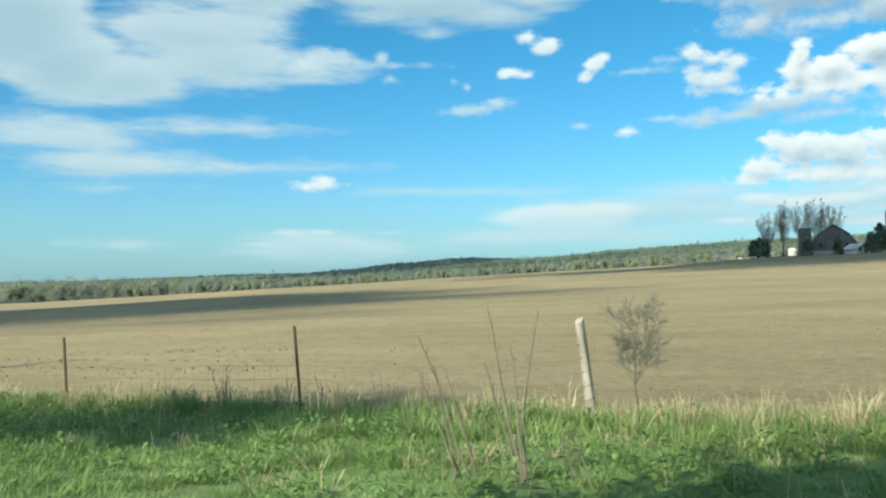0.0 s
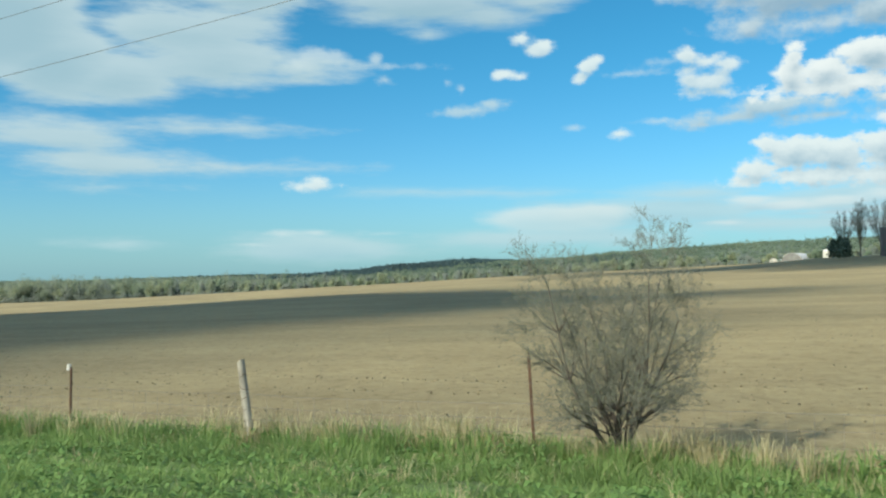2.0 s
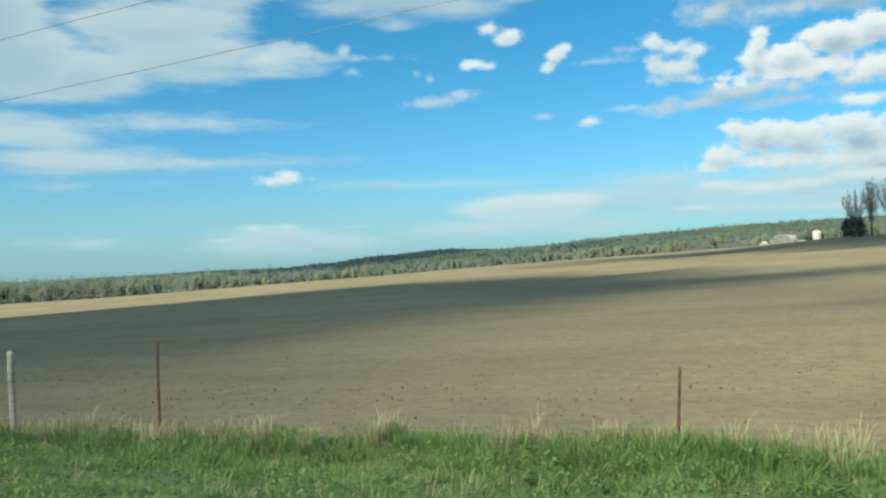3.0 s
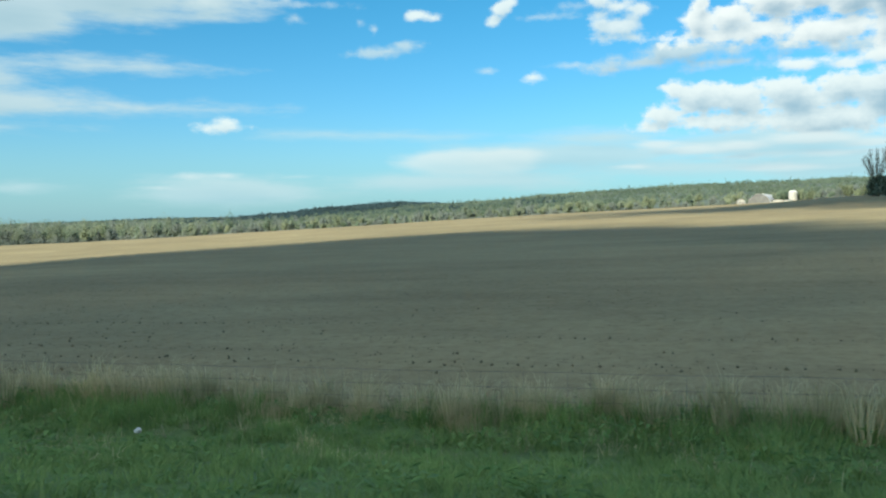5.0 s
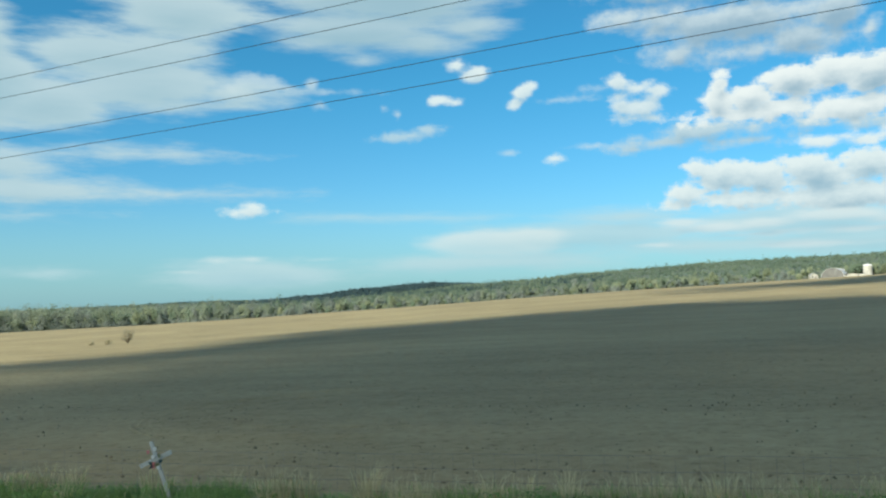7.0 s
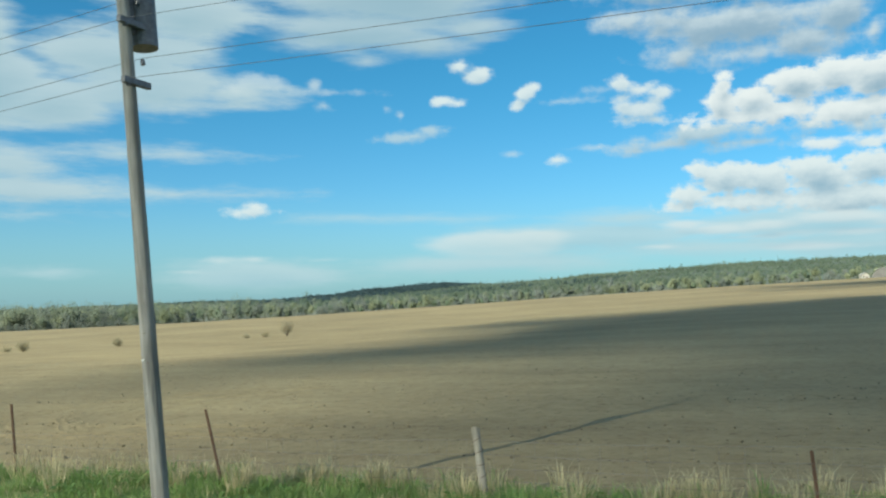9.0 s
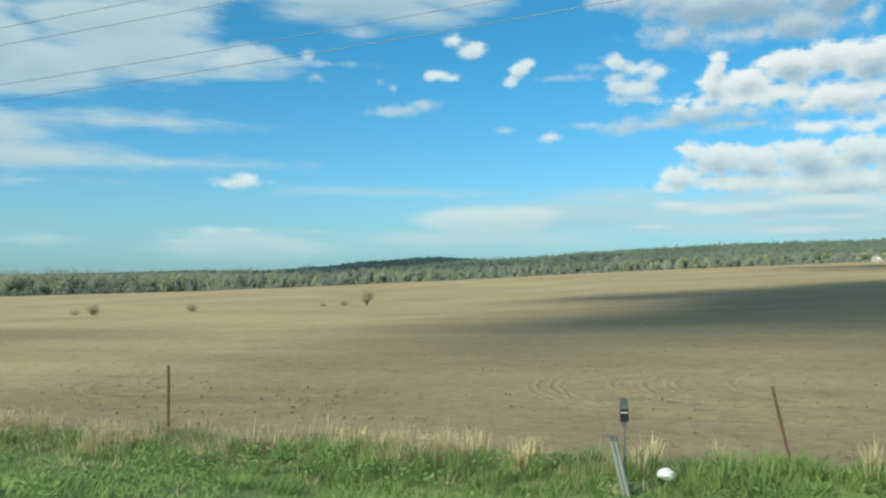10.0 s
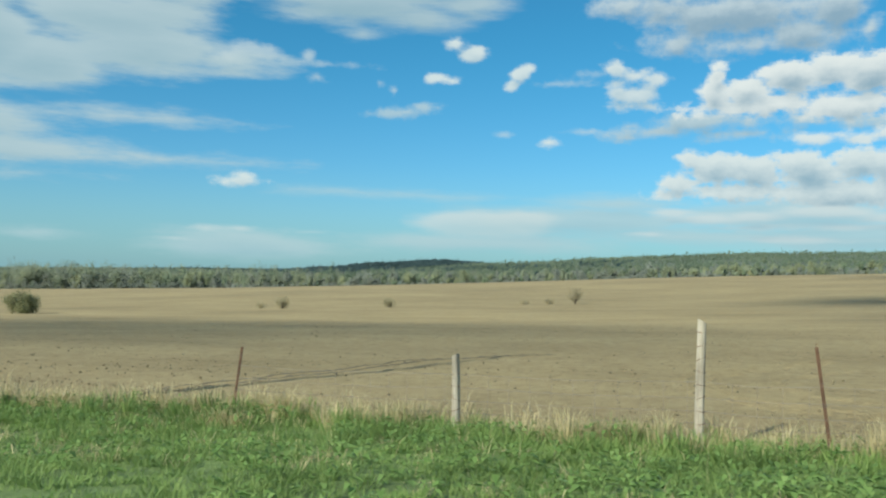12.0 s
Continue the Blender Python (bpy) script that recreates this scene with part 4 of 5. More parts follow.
def guy_wire(foot, head, guard_len, label):
    foot, head = Vector(foot), Vector(head)
    ob = thing("guy_wire", Matrix.Translation(foot), label, "guy wire", "guy wires")
    d = (head - foot)
    u = d.normalized()
    bm = bmesh.new()
    rod(bm, (0, 0, 0), d, 0.008, n=6)
    part("strand", bm, CABLE, ob)
    bm = bmesh.new()
    rod(bm, u * 0.05, u * guard_len, 0.024, 0.018, 10)
    part("guard_sleeve", bm, PALEPLASTIC, ob, "pale plastic guard sleeve")
    bm = bmesh.new()
    q = u * (d.length * 0.54)
    rod(bm, q - u * 0.06, q, 0.02, 0.045, 10)
    rod(bm, q, q + u * 0.06, 0.045, 0.02, 10)
    part("strain_insulator", bm, CABLE, ob, "dark egg-shaped insulator")
    return ob


x1, y1, zz1, k1, _ = tops[0]
gx, gy = -30.26, 9.9
guy_wire((gx, gy, ground_at(gx, gy) - 0.05), (x1 - k1 * 9.0 - 0.15, y1, zz1 + 9.0), 1.5, "thin steel guy wire with a pale guard at its foot")


# ---------------------------------------------------------------- far woods
def crowns(rng, x, y, h, w, tufts, size, low=0.25, clumps=5):
    """Porous crowns of leaf tufts turned to the light, gathered in clumps over the places x, y: arrays of triangles."""
    n = len(x)
    base = np.stack([x, y, land(x, y) + h * (low + 1) / 2], 1)
    half = np.stack([w / 2, w / 2, h * (1 - low) / 2], 1)
    c = rng.normal(0, 1, (n, clumps, 3))
    c *= (0.3 + 0.4 * rng.random((n, clumps, 1))) / np.linalg.norm(c, axis=2)[..., None]
    k = rng.integers(0, clumps, (n, tufts))
    d = rng.normal(0, 1, (n, tufts, 3))
    d /= np.linalg.norm(d, axis=2)[..., None]
    p = np.take_along_axis(c, k[..., None].repeat(3, 2), 1) + d * rng.uniform(0.2, 0.45, (n, tufts, 1))
    p = base[:, None] + p * half[:, None]
    face = d * 0.55 + np.array([sun_dir.x, sun_dir.y, sun_dir.z]) * 0.6 + rng.normal(0, 0.2, d.shape)
    face /= np.linalg.norm(face, axis=2)[..., None]
    e1 = np.cross(face, rng.normal(0, 1, d.shape))
    e1 /= np.linalg.norm(e1, axis=2)[..., None] + 1e-9
    e2 = np.cross(face, e1)
    sz = size * (0.6 + 0.8 * rng.random((n, tufts, 1, 1)))
    corner = np.array([(1.0, 0.0), (-0.5, 0.87), (-0.5, -0.87)])[None, None] * (0.7 + 0.6 * rng.random((n, tufts, 3, 1)))
    v = (p[:, :, None] + (e1[:, :, None] * corner[..., :1] + e2[:, :, None] * corner[..., 1:]) * sz).reshape(-1, 3)
    return v, np.arange(len(v)).reshape(-1, 3)


def stems(rng, x, y, h, r):
    z = land(x, y)
    return tubes([((a, b, q - 0.4), (a + d, b, q + e * 0.6), s, s * 0.3) for a, b, q, e, s, d in zip(x, y, z, h, r, rng.normal(0, 0.5, len(x)))], 4)


def wood(name, seed, count, s0, s1, y0, y1, h0, h1, width, tufts, size, mat, label, low=0.2, edge=1.0, trunks=False):
    rng = np.random.default_rng(seed)
    s = rng.uniform(s0, s1, count)
    depth = rng.random(count) ** edge
    y = y0 + (y1 - y0) * depth + value_noise(s / 45, s * 0, seed) * 8
    h = rng.uniform(h0, h1, count) * rng.lognormal(0, 0.2, count) * (1 + 0.28 * value_noise(s / 70, y / 70, seed + 1))
    h = h * np.interp(s, [0, 300, 500, 700, 900, 1300], [0.5, 0.52, 0.62, 0.95, 1.3, 1.42]) if y0 < 900 else h
    w = h * width * rng.uniform(0.75, 1.3, count)
    v, f = crowns(rng, -s, y, h, w, tufts, size, low)
    ob = attach(name, mesh_of(name, v, f, mat))
    tagged(ob, label, "trees", kind="stuff")
    if trunks:
        front = depth < 0.35
        t = attach("tree_stems", mesh_of("tree_stems", *stems(rng, -s[front], y[front], h[front], h[front] * 0.012), GREYWOOD), None)
        tagged(t, "pale grey trunks along the edge of the woods", "trees", kind="stuff")


# The leaf colours used here carry the haze, bluest on the hills.
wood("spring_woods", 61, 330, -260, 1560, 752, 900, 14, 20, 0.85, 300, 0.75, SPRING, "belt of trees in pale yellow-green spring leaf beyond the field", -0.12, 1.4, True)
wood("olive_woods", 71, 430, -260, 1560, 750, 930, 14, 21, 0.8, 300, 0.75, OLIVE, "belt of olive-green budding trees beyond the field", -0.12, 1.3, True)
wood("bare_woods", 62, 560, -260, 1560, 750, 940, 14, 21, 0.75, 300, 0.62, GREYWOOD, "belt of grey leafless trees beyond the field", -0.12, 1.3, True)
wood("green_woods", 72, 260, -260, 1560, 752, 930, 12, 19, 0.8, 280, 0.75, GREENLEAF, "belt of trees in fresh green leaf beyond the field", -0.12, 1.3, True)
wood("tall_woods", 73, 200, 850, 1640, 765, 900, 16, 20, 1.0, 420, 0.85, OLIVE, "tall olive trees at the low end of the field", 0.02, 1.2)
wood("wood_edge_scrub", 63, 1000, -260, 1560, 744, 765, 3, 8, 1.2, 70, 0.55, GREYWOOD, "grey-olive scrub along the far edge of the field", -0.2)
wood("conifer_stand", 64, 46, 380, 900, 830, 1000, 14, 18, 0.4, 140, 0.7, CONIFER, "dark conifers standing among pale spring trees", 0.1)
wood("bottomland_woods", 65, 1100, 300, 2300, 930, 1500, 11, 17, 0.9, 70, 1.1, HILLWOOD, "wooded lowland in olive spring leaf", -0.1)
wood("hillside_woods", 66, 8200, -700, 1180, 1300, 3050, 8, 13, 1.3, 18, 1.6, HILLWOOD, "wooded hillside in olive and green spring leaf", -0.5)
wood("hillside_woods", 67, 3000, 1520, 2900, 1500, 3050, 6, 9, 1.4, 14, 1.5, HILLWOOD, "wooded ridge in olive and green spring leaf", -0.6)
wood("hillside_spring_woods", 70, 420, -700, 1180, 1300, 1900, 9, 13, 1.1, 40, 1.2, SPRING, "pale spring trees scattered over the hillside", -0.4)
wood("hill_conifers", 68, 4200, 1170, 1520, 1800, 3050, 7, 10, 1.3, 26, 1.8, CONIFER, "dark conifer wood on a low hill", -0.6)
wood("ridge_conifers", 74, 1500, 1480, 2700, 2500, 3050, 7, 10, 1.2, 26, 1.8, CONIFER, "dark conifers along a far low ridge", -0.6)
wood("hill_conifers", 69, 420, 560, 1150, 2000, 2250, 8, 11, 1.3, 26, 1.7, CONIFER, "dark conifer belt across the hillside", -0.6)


# ---------------------------------------------------------------- farm
def quad_mesh(bm, pts):
    bm.faces.new([bm.verts.new(p) for p in pts])


def gambrel_barn(x, y, w, l, eave, knee, peak, turn, label):
    ob = thing("barn", pose(x, y, ground_at(x, y) - 0.3, 0, 0, turn), label, "barn")
    h = w / 2
    k = h * 0.62
    prof = [(-h, 0), (-h, eave), (-k, knee), (0, peak), (k, knee), (h, eave), (h, 0)]
    bm = bmesh.new()
    for yy in (0, l):
        bm.faces.new([bm.verts.new((a, yy, b)) for a, b in (prof if yy else prof[::-1])])
    for a in (-h, h):
        bm.faces.new([bm.verts.new(q) for q in ((a, 0, 0), (a, l, 0), (a, l, eave), (a, 0, eave))])
    part("wall", bm, BARNWALL, ob)
    bm = bmesh.new()
    rp = [(-h - 0.6, eave - 0.5), (-k, knee + 0.15), (0, peak + 0.15), (k, knee + 0.15), (h + 0.6, eave - 0.5)]
    for (a, b), (c, d) in zip(rp[:-1], rp[1:]):
        for dz in (0, 0.18):
            bm.faces.new([bm.verts.new(q) for q in ((a, -0.6, b + dz), (c, -0.6, d + dz), (c, l + 0.6, d + dz), (a, l + 0.6, b + dz))])
        bm.faces.new([bm.verts.new(q) for q in ((a, -0.6, b), (c, -0.6, d), (c, -0.6, d + 0.18), (a, -0.6, b + 0.18))])
    part("roof", bm, BARNROOF, ob)
    bm = bmesh.new()
    block(bm, (w + 0.3, l + 0.3, 2.4), (0, l / 2, 0.6))
    part("stone_base", bm, STONE, ob, "pale rubble stone base")
    bm = bmesh.new()
    block(bm, (3.4, 0.12, 3.6), (0, -0.08, 3.4), bevel=0.03)
    part("door", bm, REDPAINT, ob)
    for a in (-4.6, 4.6):
        bm = bmesh.new()
        block(bm, (1.0, 0.12, 1.3), (a, -0.06, 4.0), bevel=0.03)
        part("window", bm, BLACK, ob)
    return ob


def silo(x, y, r, h, mat, dome, label, dome_mat=None):
    ob = thing("silo", pose(x, y, ground_at(x, y) - 0.3), label, "silo", "silos")
    bm = bmesh.new()
    rod(bm, (0, 0, 0), (0, 0, h), r, r, 28)
    part("wall", bm, mat, ob)
    for z in np.arange(1.5, h, 2.2):
        bm = bmesh.new()
        rod(bm, (0, 0, z), (0, 0, z + 0.12), r + 0.05, r + 0.05, 28)
        part("hoop", bm, mat, ob)
    if dome:
        bm = bmesh.new()
        bmesh.ops.create_uvsphere(bm, u_segments=28, v_segments=12, radius=r)
        bmesh.ops.delete(bm, geom=[q for q in bm.verts if q.co.z < -0.01], context="VERTS")
        bmesh.ops.transform(bm, matrix=Matrix.Translation((0, 0, h)) @ Matrix.Diagonal((1.02, 1.02, dome / r, 1)), verts=bm.verts)
        part("dome", bm, dome_mat or WHITE, ob, "pale metal dome")
    return ob


def gable_house(name, x, y, w, l, eave, peak, turn, wall, roof, label, category):
    ob = thing(name, pose(x, y, ground_at(x, y) - 0.2, 0, 0, turn), label, category)
    bm = bmesh.new()
    prof = [(-w / 2, 0), (-w / 2, eave), (0, peak), (w / 2, eave), (w / 2, 0)]
    for yy in (0, l):
        bm.faces.new([bm.verts.new((a, yy, b)) for a, b in (prof if yy else prof[::-1])])
    for a in (-w / 2, w / 2):
        bm.faces.new([bm.verts.new(q) for q in ((a, 0, 0), (a, l, 0), (a, l, eave), (a, 0, eave))])
    part("wall", bm, wall, ob)
    bm = bmesh.new()
    for sgn in (-1, 1):
        d = Vector((sgn * w / 2, 0, eave - peak)).normalized() * 0.4
        p = [(0, -0.4, peak), (sgn * w / 2 + d.x, -0.4, eave + d.z), (sgn * w / 2 + d.x, l + 0.4, eave + d.z), (0, l + 0.4, peak)]
        for dz in (0.02, 0.2):
            bm.faces.new([bm.verts.new((a, b, c + dz)) for a, b, c in p])
    part("roof", bm, roof, ob)
    bm = bmesh.new()
    block(bm, (1.1, 0.1, 2.1), (w * 0.2, -0.04, 1.05), bevel=0.02)
    part("door", bm, REDPAINT, ob)
    bm = bmesh.new()
    block(bm, (0.9, 0.1, 1.2), (-w * 0.22, -0.04, 1.7), bevel=0.02)
    part("window", bm, BLACK, ob)
    return ob


def arched_barn(x, y, w, l, h, turn, label):
    """A round-roofed shed: boarded end coloured grey for the shade on it, under a bright arched roof."""
    ob = thing("arched_barn", pose(x, y, ground_at(x, y) - 0.3, 0, 0, turn), label, "barn")
    n = 18
    arc = [(math.cos(math.pi * (1 - i / n)) * w / 2, math.sin(math.pi * i / n) * h) for i in range(n + 1)]
    for yy in (0.3, l - 0.3):
        bm = bmesh.new()
        bm.faces.new([bm.verts.new((a * 0.98, yy, b * 0.98)) for a, b in (arc if yy > 1 else arc[::-1])])
        part("end_wall", bm, SHADEBOARD, ob)
    bm = bmesh.new()
    for k in (1.0, 0.985):
        rows = [[bm.verts.new((a * k, yy, b * k)) for a, b in arc] for yy in (0, l)]
        for i in range(n):
            bm.faces.new((rows[0][i], rows[0][i + 1], rows[1][i + 1], rows[1][i]))
    f = [[bm.verts.new((a * k, 0, b * k)) for a, b in arc] for k in (0.985, 1.0)]
    for i in range(n):
        bm.faces.new((f[0][i], f[0][i + 1], f[1][i + 1], f[1][i]))
    part("arched_roof", bm, WHITE, ob, "bright arched sheet roof")
    return ob


FX, FY = -19.6, 366.0
SILOTOP = 17.0
gambrel_barn(FX - 0.8, FY, 17.1, 24, 3.9, 8.3, 11.6, 4, "big dark brown gambrel-roofed farm barn with a stone base")
silo(FX - 11.0, FY - 1.6, 2.45, 10.9, BARNROOF, 0, "dark roofless stave silo beside a barn")
silo(FX + 20.8, FY + 3.3, 3.75, 15.1, CONCRETE, 2.45, "tan concrete silo with a white dome")
gable_house("farm_shed", FX + 9.4, FY - 4.9, 5.7, 7.3, 1.8, 3.75, 40, WHITE, WHITE, "low white farm shed beside a barn", "shed")
silo(-68.5, 748, 3.3, SILOTOP - ground_at(-68.5, 748), CREAM, 1.6, "white silo with a low pale dome")
arched_barn(-93.8, 738, 17, 30, 8.0, -12, "round-roofed grey farm barn with a bright arched roof")
gable_house("farmhouse", -107.0, 735, 5.5, 8, 2.8, 4.6, 10, CREAM, CREAM, "small cream gabled farmhouse", "house")
gable_house("long_shed", -79.5, 741, 20, 6, 2.0, 2.9, 0, CREAM, SHEETROOF, "long low white farm shed", "shed")


def conifer(x, y, h, w, seed):
    rng = np.random.default_rng(seed)
    ob = thing("spruce_tree", pose(x, y, ground_at(x, y)), "dense dark green spruce beside the farm buildings", "tree", "farm spruces")
    bm = bmesh.new()
    rod(bm, (0, 0, -0.3), (0, 0, h * 0.9), 0.22, 0.05, 8)
    part("trunk", bm, BARK, ob)
    n = 900
    t = rng.random(n) ** 0.7
    a = rng.random(n) * 2 * np.pi
    r = (1 - t) ** 0.55 * w / 2 * (0.45 + 0.6 * rng.random(n)) * (1 + 0.3 * np.sin(t * 40))
    c = np.stack([r * np.cos(a), r * np.sin(a), h * (0.06 + 0.94 * t)], 1)
    v = (c[:, None] + rng.normal(0, 0.42, (n, 3, 3))).reshape(-1, 3)
    attach("foliage", mesh_of("foliage", v, np.arange(n * 3).reshape(-1, 3), SPRUCE), ob)


for i, (dx, dy, h, w) in enumerate([(-36.0, -9, 8.3, 5.2), (-33.2, -9, 9.4, 5.6), (-30.6, -8, 8.6, 5.2), (-12, -12, 8.5, 5), (1.5, -14, 7.5, 5), (15, -10, 9, 6), (18.5, -9, 13, 7), (22, -8, 11, 7),
                                    (26, -9, 13, 7), (30, -9, 10, 7)]):
    conifer(FX + dx * 0.815, FY + dy * 0.815, h * 0.815, w * 0.815, 200 + i)
def broom_tree(x, y, top, width, seed):
    """A bare cottonwood: steep limbs fanning up from a short bole, each with fine rising twigs."""
    rng = np.random.default_rng(seed)
    z0 = ground_at(x, y)
    h = top - z0
    ob = thing("cottonwood_tree", pose(x, y, z0), "tall leafless grey cottonwood behind the farm barn", "tree", "farm trees")
    bole = h * rng.uniform(0.2, 0.28)
    thick, limbs, fine = [((0, 0, -0.3), (0.1, 0, bole), 0.34, 0.24)], [], []
    n = 15
    for i in range(n):
        a = 2.4 * i + rng.random()
        out = width / 2 * math.sqrt((i + 0.5) / n) * rng.uniform(0.85, 1.1)
        p = np.array([0.05, 0, bole * rng.uniform(0.6, 1.0)])
        end = np.array([out * math.cos(a), out * math.sin(a), h * (1 - 0.22 * (2 * out / width) ** 2) * rng.uniform(0.86, 1.0)])
        mid = p + (end - p) * 0.5 + np.array([end[0], end[1], 0]) * 0.12 + rng.normal(0, 0.3, 3)
        last = p
        for k in range(1, 9):
            t = k / 8
            q = (1 - t) ** 2 * p + 2 * t * (1 - t) * mid + t * t * end + rng.normal(0, 0.10, 3)
            limbs.append((last, q, 0.085 * (1.06 - t), 0.085 * (0.94 - t) + 0.012))
            for _ in range(4 if k < 3 else 12):
                d = (q - last) / np.linalg.norm(q - last) + rng.normal(0, 0.55, 3) + np.array([0, 0, 0.2])
                l = h * rng.uniform(0.06, 0.15) * (1.15 - 0.5 * t)
                fine.append((q, q + d / np.linalg.norm(d) * l, 0.018, 0.012))
                e = q + d / np.linalg.norm(d) * l * 0.5
                for _ in range(2):
                    d2 = d + rng.normal(0, 0.5, 3)
                    fine.append((e, e + d2 / np.linalg.norm(d2) * l * 0.6, 0.014, 0.010))
            last = q
    attach("trunk", mesh_of("trunk", *tubes(thick, 8), BARK, None, True), ob)
    attach("limbs", mesh_of("limbs", *tubes(limbs, 5), HAZEDTWIG, None, True), ob)
    attach("twig_spray", mesh_of("twig_spray", *tubes(fine, 3), HAZEDTWIG, None, True), ob)


for i, (x, y, top, width) in enumerate([(-46.0, 380, 25.0, 10.0), (-40.0, 380, 29.0, 6.0), (-32.5, 381, 29.5, 12.0), (-26.5, 379, 29.5, 12.0), (-21.5, 381, 27.5, 12.0)]):
    broom_tree(x, y, top, width, 300 + i)
for i, (x, y, h) in enumerate([(-30, 760, 9), (-55, 765, 7), (-12, 755, 10)]):
    woody("farm_tree", x, y, 340 + i, h, 0.6, 3, 2, 0.2, 5, 2600, 0.9, "round tree in fresh yellow-green leaf by the far farm", "tree", SPRING, fan=0.6, sides=3, group="far farm trees")


# ---------------------------------------------------------------- roadside things
def warning_sign(x, y):
    """A diamond warning sign with a curved arrow, on a square wooden post."""
    z0 = ground_at(x, y)
    k = 0.178
    top = -2.53 - 0.03
    h = top - z0
    xb = x + k * (-3.34 - z0)
    ob = thing("curve_sign", leaning(xb, y, z0, k),
               "yellow diamond curve warning sign on a square wooden post", "road sign")
    bm = bmesh.new()
    block(bm, (0.075, 0.09, h + 0.35), (0, 0, h / 2 - 0.17), bevel=0.008)
    part("post", bm, SIGNWOOD, ob)
    turn = Matrix.Rotation(radians(80), 4, "Z")
    off = Vector((0.0, 0.0, h - 0.415))
    side = 0.70

    def plate(sz, depth, mat, name, parent, lab=""):
        bm = bmesh.new()
        c, e, ring = sz / math.sqrt(2), 0.045, []
        for q in range(4):
            a = math.pi / 2 * q
            u, w = Vector((math.cos(a), 0, math.sin(a))), Vector((-math.sin(a), 0, math.cos(a)))
            ring += [u * (c - e) - w * e, u * (c - e * 0.55) - w * e * 0.42, u * (c - e * 0.42), u * (c - e * 0.55) + w * e * 0.42, u * (c - e) + w * e]
        rows = [[bm.verts.new(off + turn @ (Vector((0, depth + d, 0)) + q)) for q in ring] for d in (-0.0015, 0.0015)]
        bm.faces.new(rows[0])
        bm.faces.new(rows[1][::-1])
        for q in range(len(ring)):
            bm.faces.new((rows[0][q - 1], rows[1][q - 1], rows[1][q], rows[0][q]))
        return part(name, bm, mat, parent, lab)
    plate(side, -0.074, BLACK, "border", ob, "dark border of the plate")
    face = plate(side - 0.03, -0.078, YELLOW, "face", ob, "dull yellow plate face")
    pts = []
    for i in range(11):
        t = i / 10
        pts.append((-0.02 - 0.055 * math.sin(t * math.pi * 0.95) + 0.05 * t, -0.21 + 0.30 * t))
    bm = bmesh.new()
    w = 0.042
    quads = []
    for i, (a, b) in enumerate(pts):
        p, q = pts[max(i - 1, 0)], pts[min(i + 1, 10)]
        d = Vector((q[0] - p[0], 0, q[1] - p[1])).normalized()
        n = Vector((d.z, 0, -d.x)) * w
        quads.append((Vector((a, 0, b)) + n, Vector((a, 0, b)) - n))
    tip = Vector((pts[-1][0], 0, pts[-1][1]))
    d = (tip - Vector((pts[-3][0], 0, pts[-3][1]))).normalized()
    n = Vector((d.z, 0, -d.x))
    shape = [a for a, b in quads] + [tip + n * 0.115, tip + d * 0.14, tip - n * 0.115] + [b for a, b in quads[::-1]]
    fr = [bm.verts.new(off + turn @ (Vector((0, -0.0825, 0)) + q)) for q in shape]
    bk = [bm.verts.new(off + turn @ (Vector((0, -0.0805, 0)) + q)) for q in shape]
    bm.faces.new(fr)
    for i in range(len(fr)):
        j = (i + 1) % len(fr)
        bm.faces.new((fr[i], fr[j], bk[j], bk[i]))
    bmesh.ops.triangulate(bm, faces=bm.faces[:])
    part("arrow", bm, BLACK, face, "black curved arrow")
    for zz in (0.33, -0.33):
        bm = bmesh.new()
        a = off + turn @ Vector((0, -0.088, zz))
        b = off + turn @ Vector((0, 0.0, zz))
        rod(bm, b, a, 0.010, n=8)
        part("bolt", bm, STEEL, face)
    return ob


warning_sign(-183.36, 4.6)


def marker_post(x, y):
    z0 = ground_at(x, y)
    k = 0.022
    h = -4.09 - z0
    ob = thing("cable_marker", leaning(x + k * 2, y, z0, k), "thin grey steel stake with a narrow grey cable warning plate", "marker post")
    bm = bmesh.new()
    rod(bm, (0, 0, -0.2), (0, 0, h - 0.15), 0.014, n=8)
    part("stake", bm, STEEL, ob)
    turn = Matrix.Rotation(radians(30), 4, "Z")
    # A narrow paddle, rounded off above and below.
    bm = bmesh.new()
    edge = []
    for i in range(24):
        a = 2 * math.pi * i / 24
        edge.append((0.055 * math.copysign(abs(math.cos(a)) ** 0.6, math.cos(a)), 0.165 * math.sin(a)))
    rows = [[bm.verts.new(turn @ Vector((p, q, h - 0.15 + r))) for p, r in edge] for q in (-0.021, -0.015)]
    bm.faces.new(rows[0])
    bm.faces.new(rows[1][::-1])
    for i in range(24):
        bm.faces.new((rows[0][i - 1], rows[1][i - 1], rows[1][i], rows[0][i]))
    bmesh.ops.recalc_face_normals(bm, faces=bm.faces)
    plate = part("plate", bm, STEEL, ob, "grey metal plate")
    bm = bmesh.new()
    block(bm, (0.10, 0.004, 0.14), turn @ Vector((0, -0.024, h - 0.19)), turn)
    part("print", bm, BLACK, plate, "dark printed band")
    bm = bmesh.new()
    block(bm, (0.085, 0.003, 0.012), turn @ Vector((0, -0.028, h - 0.16)), turn)
    part("print_line", bm, WHITE, plate, "white printed line")


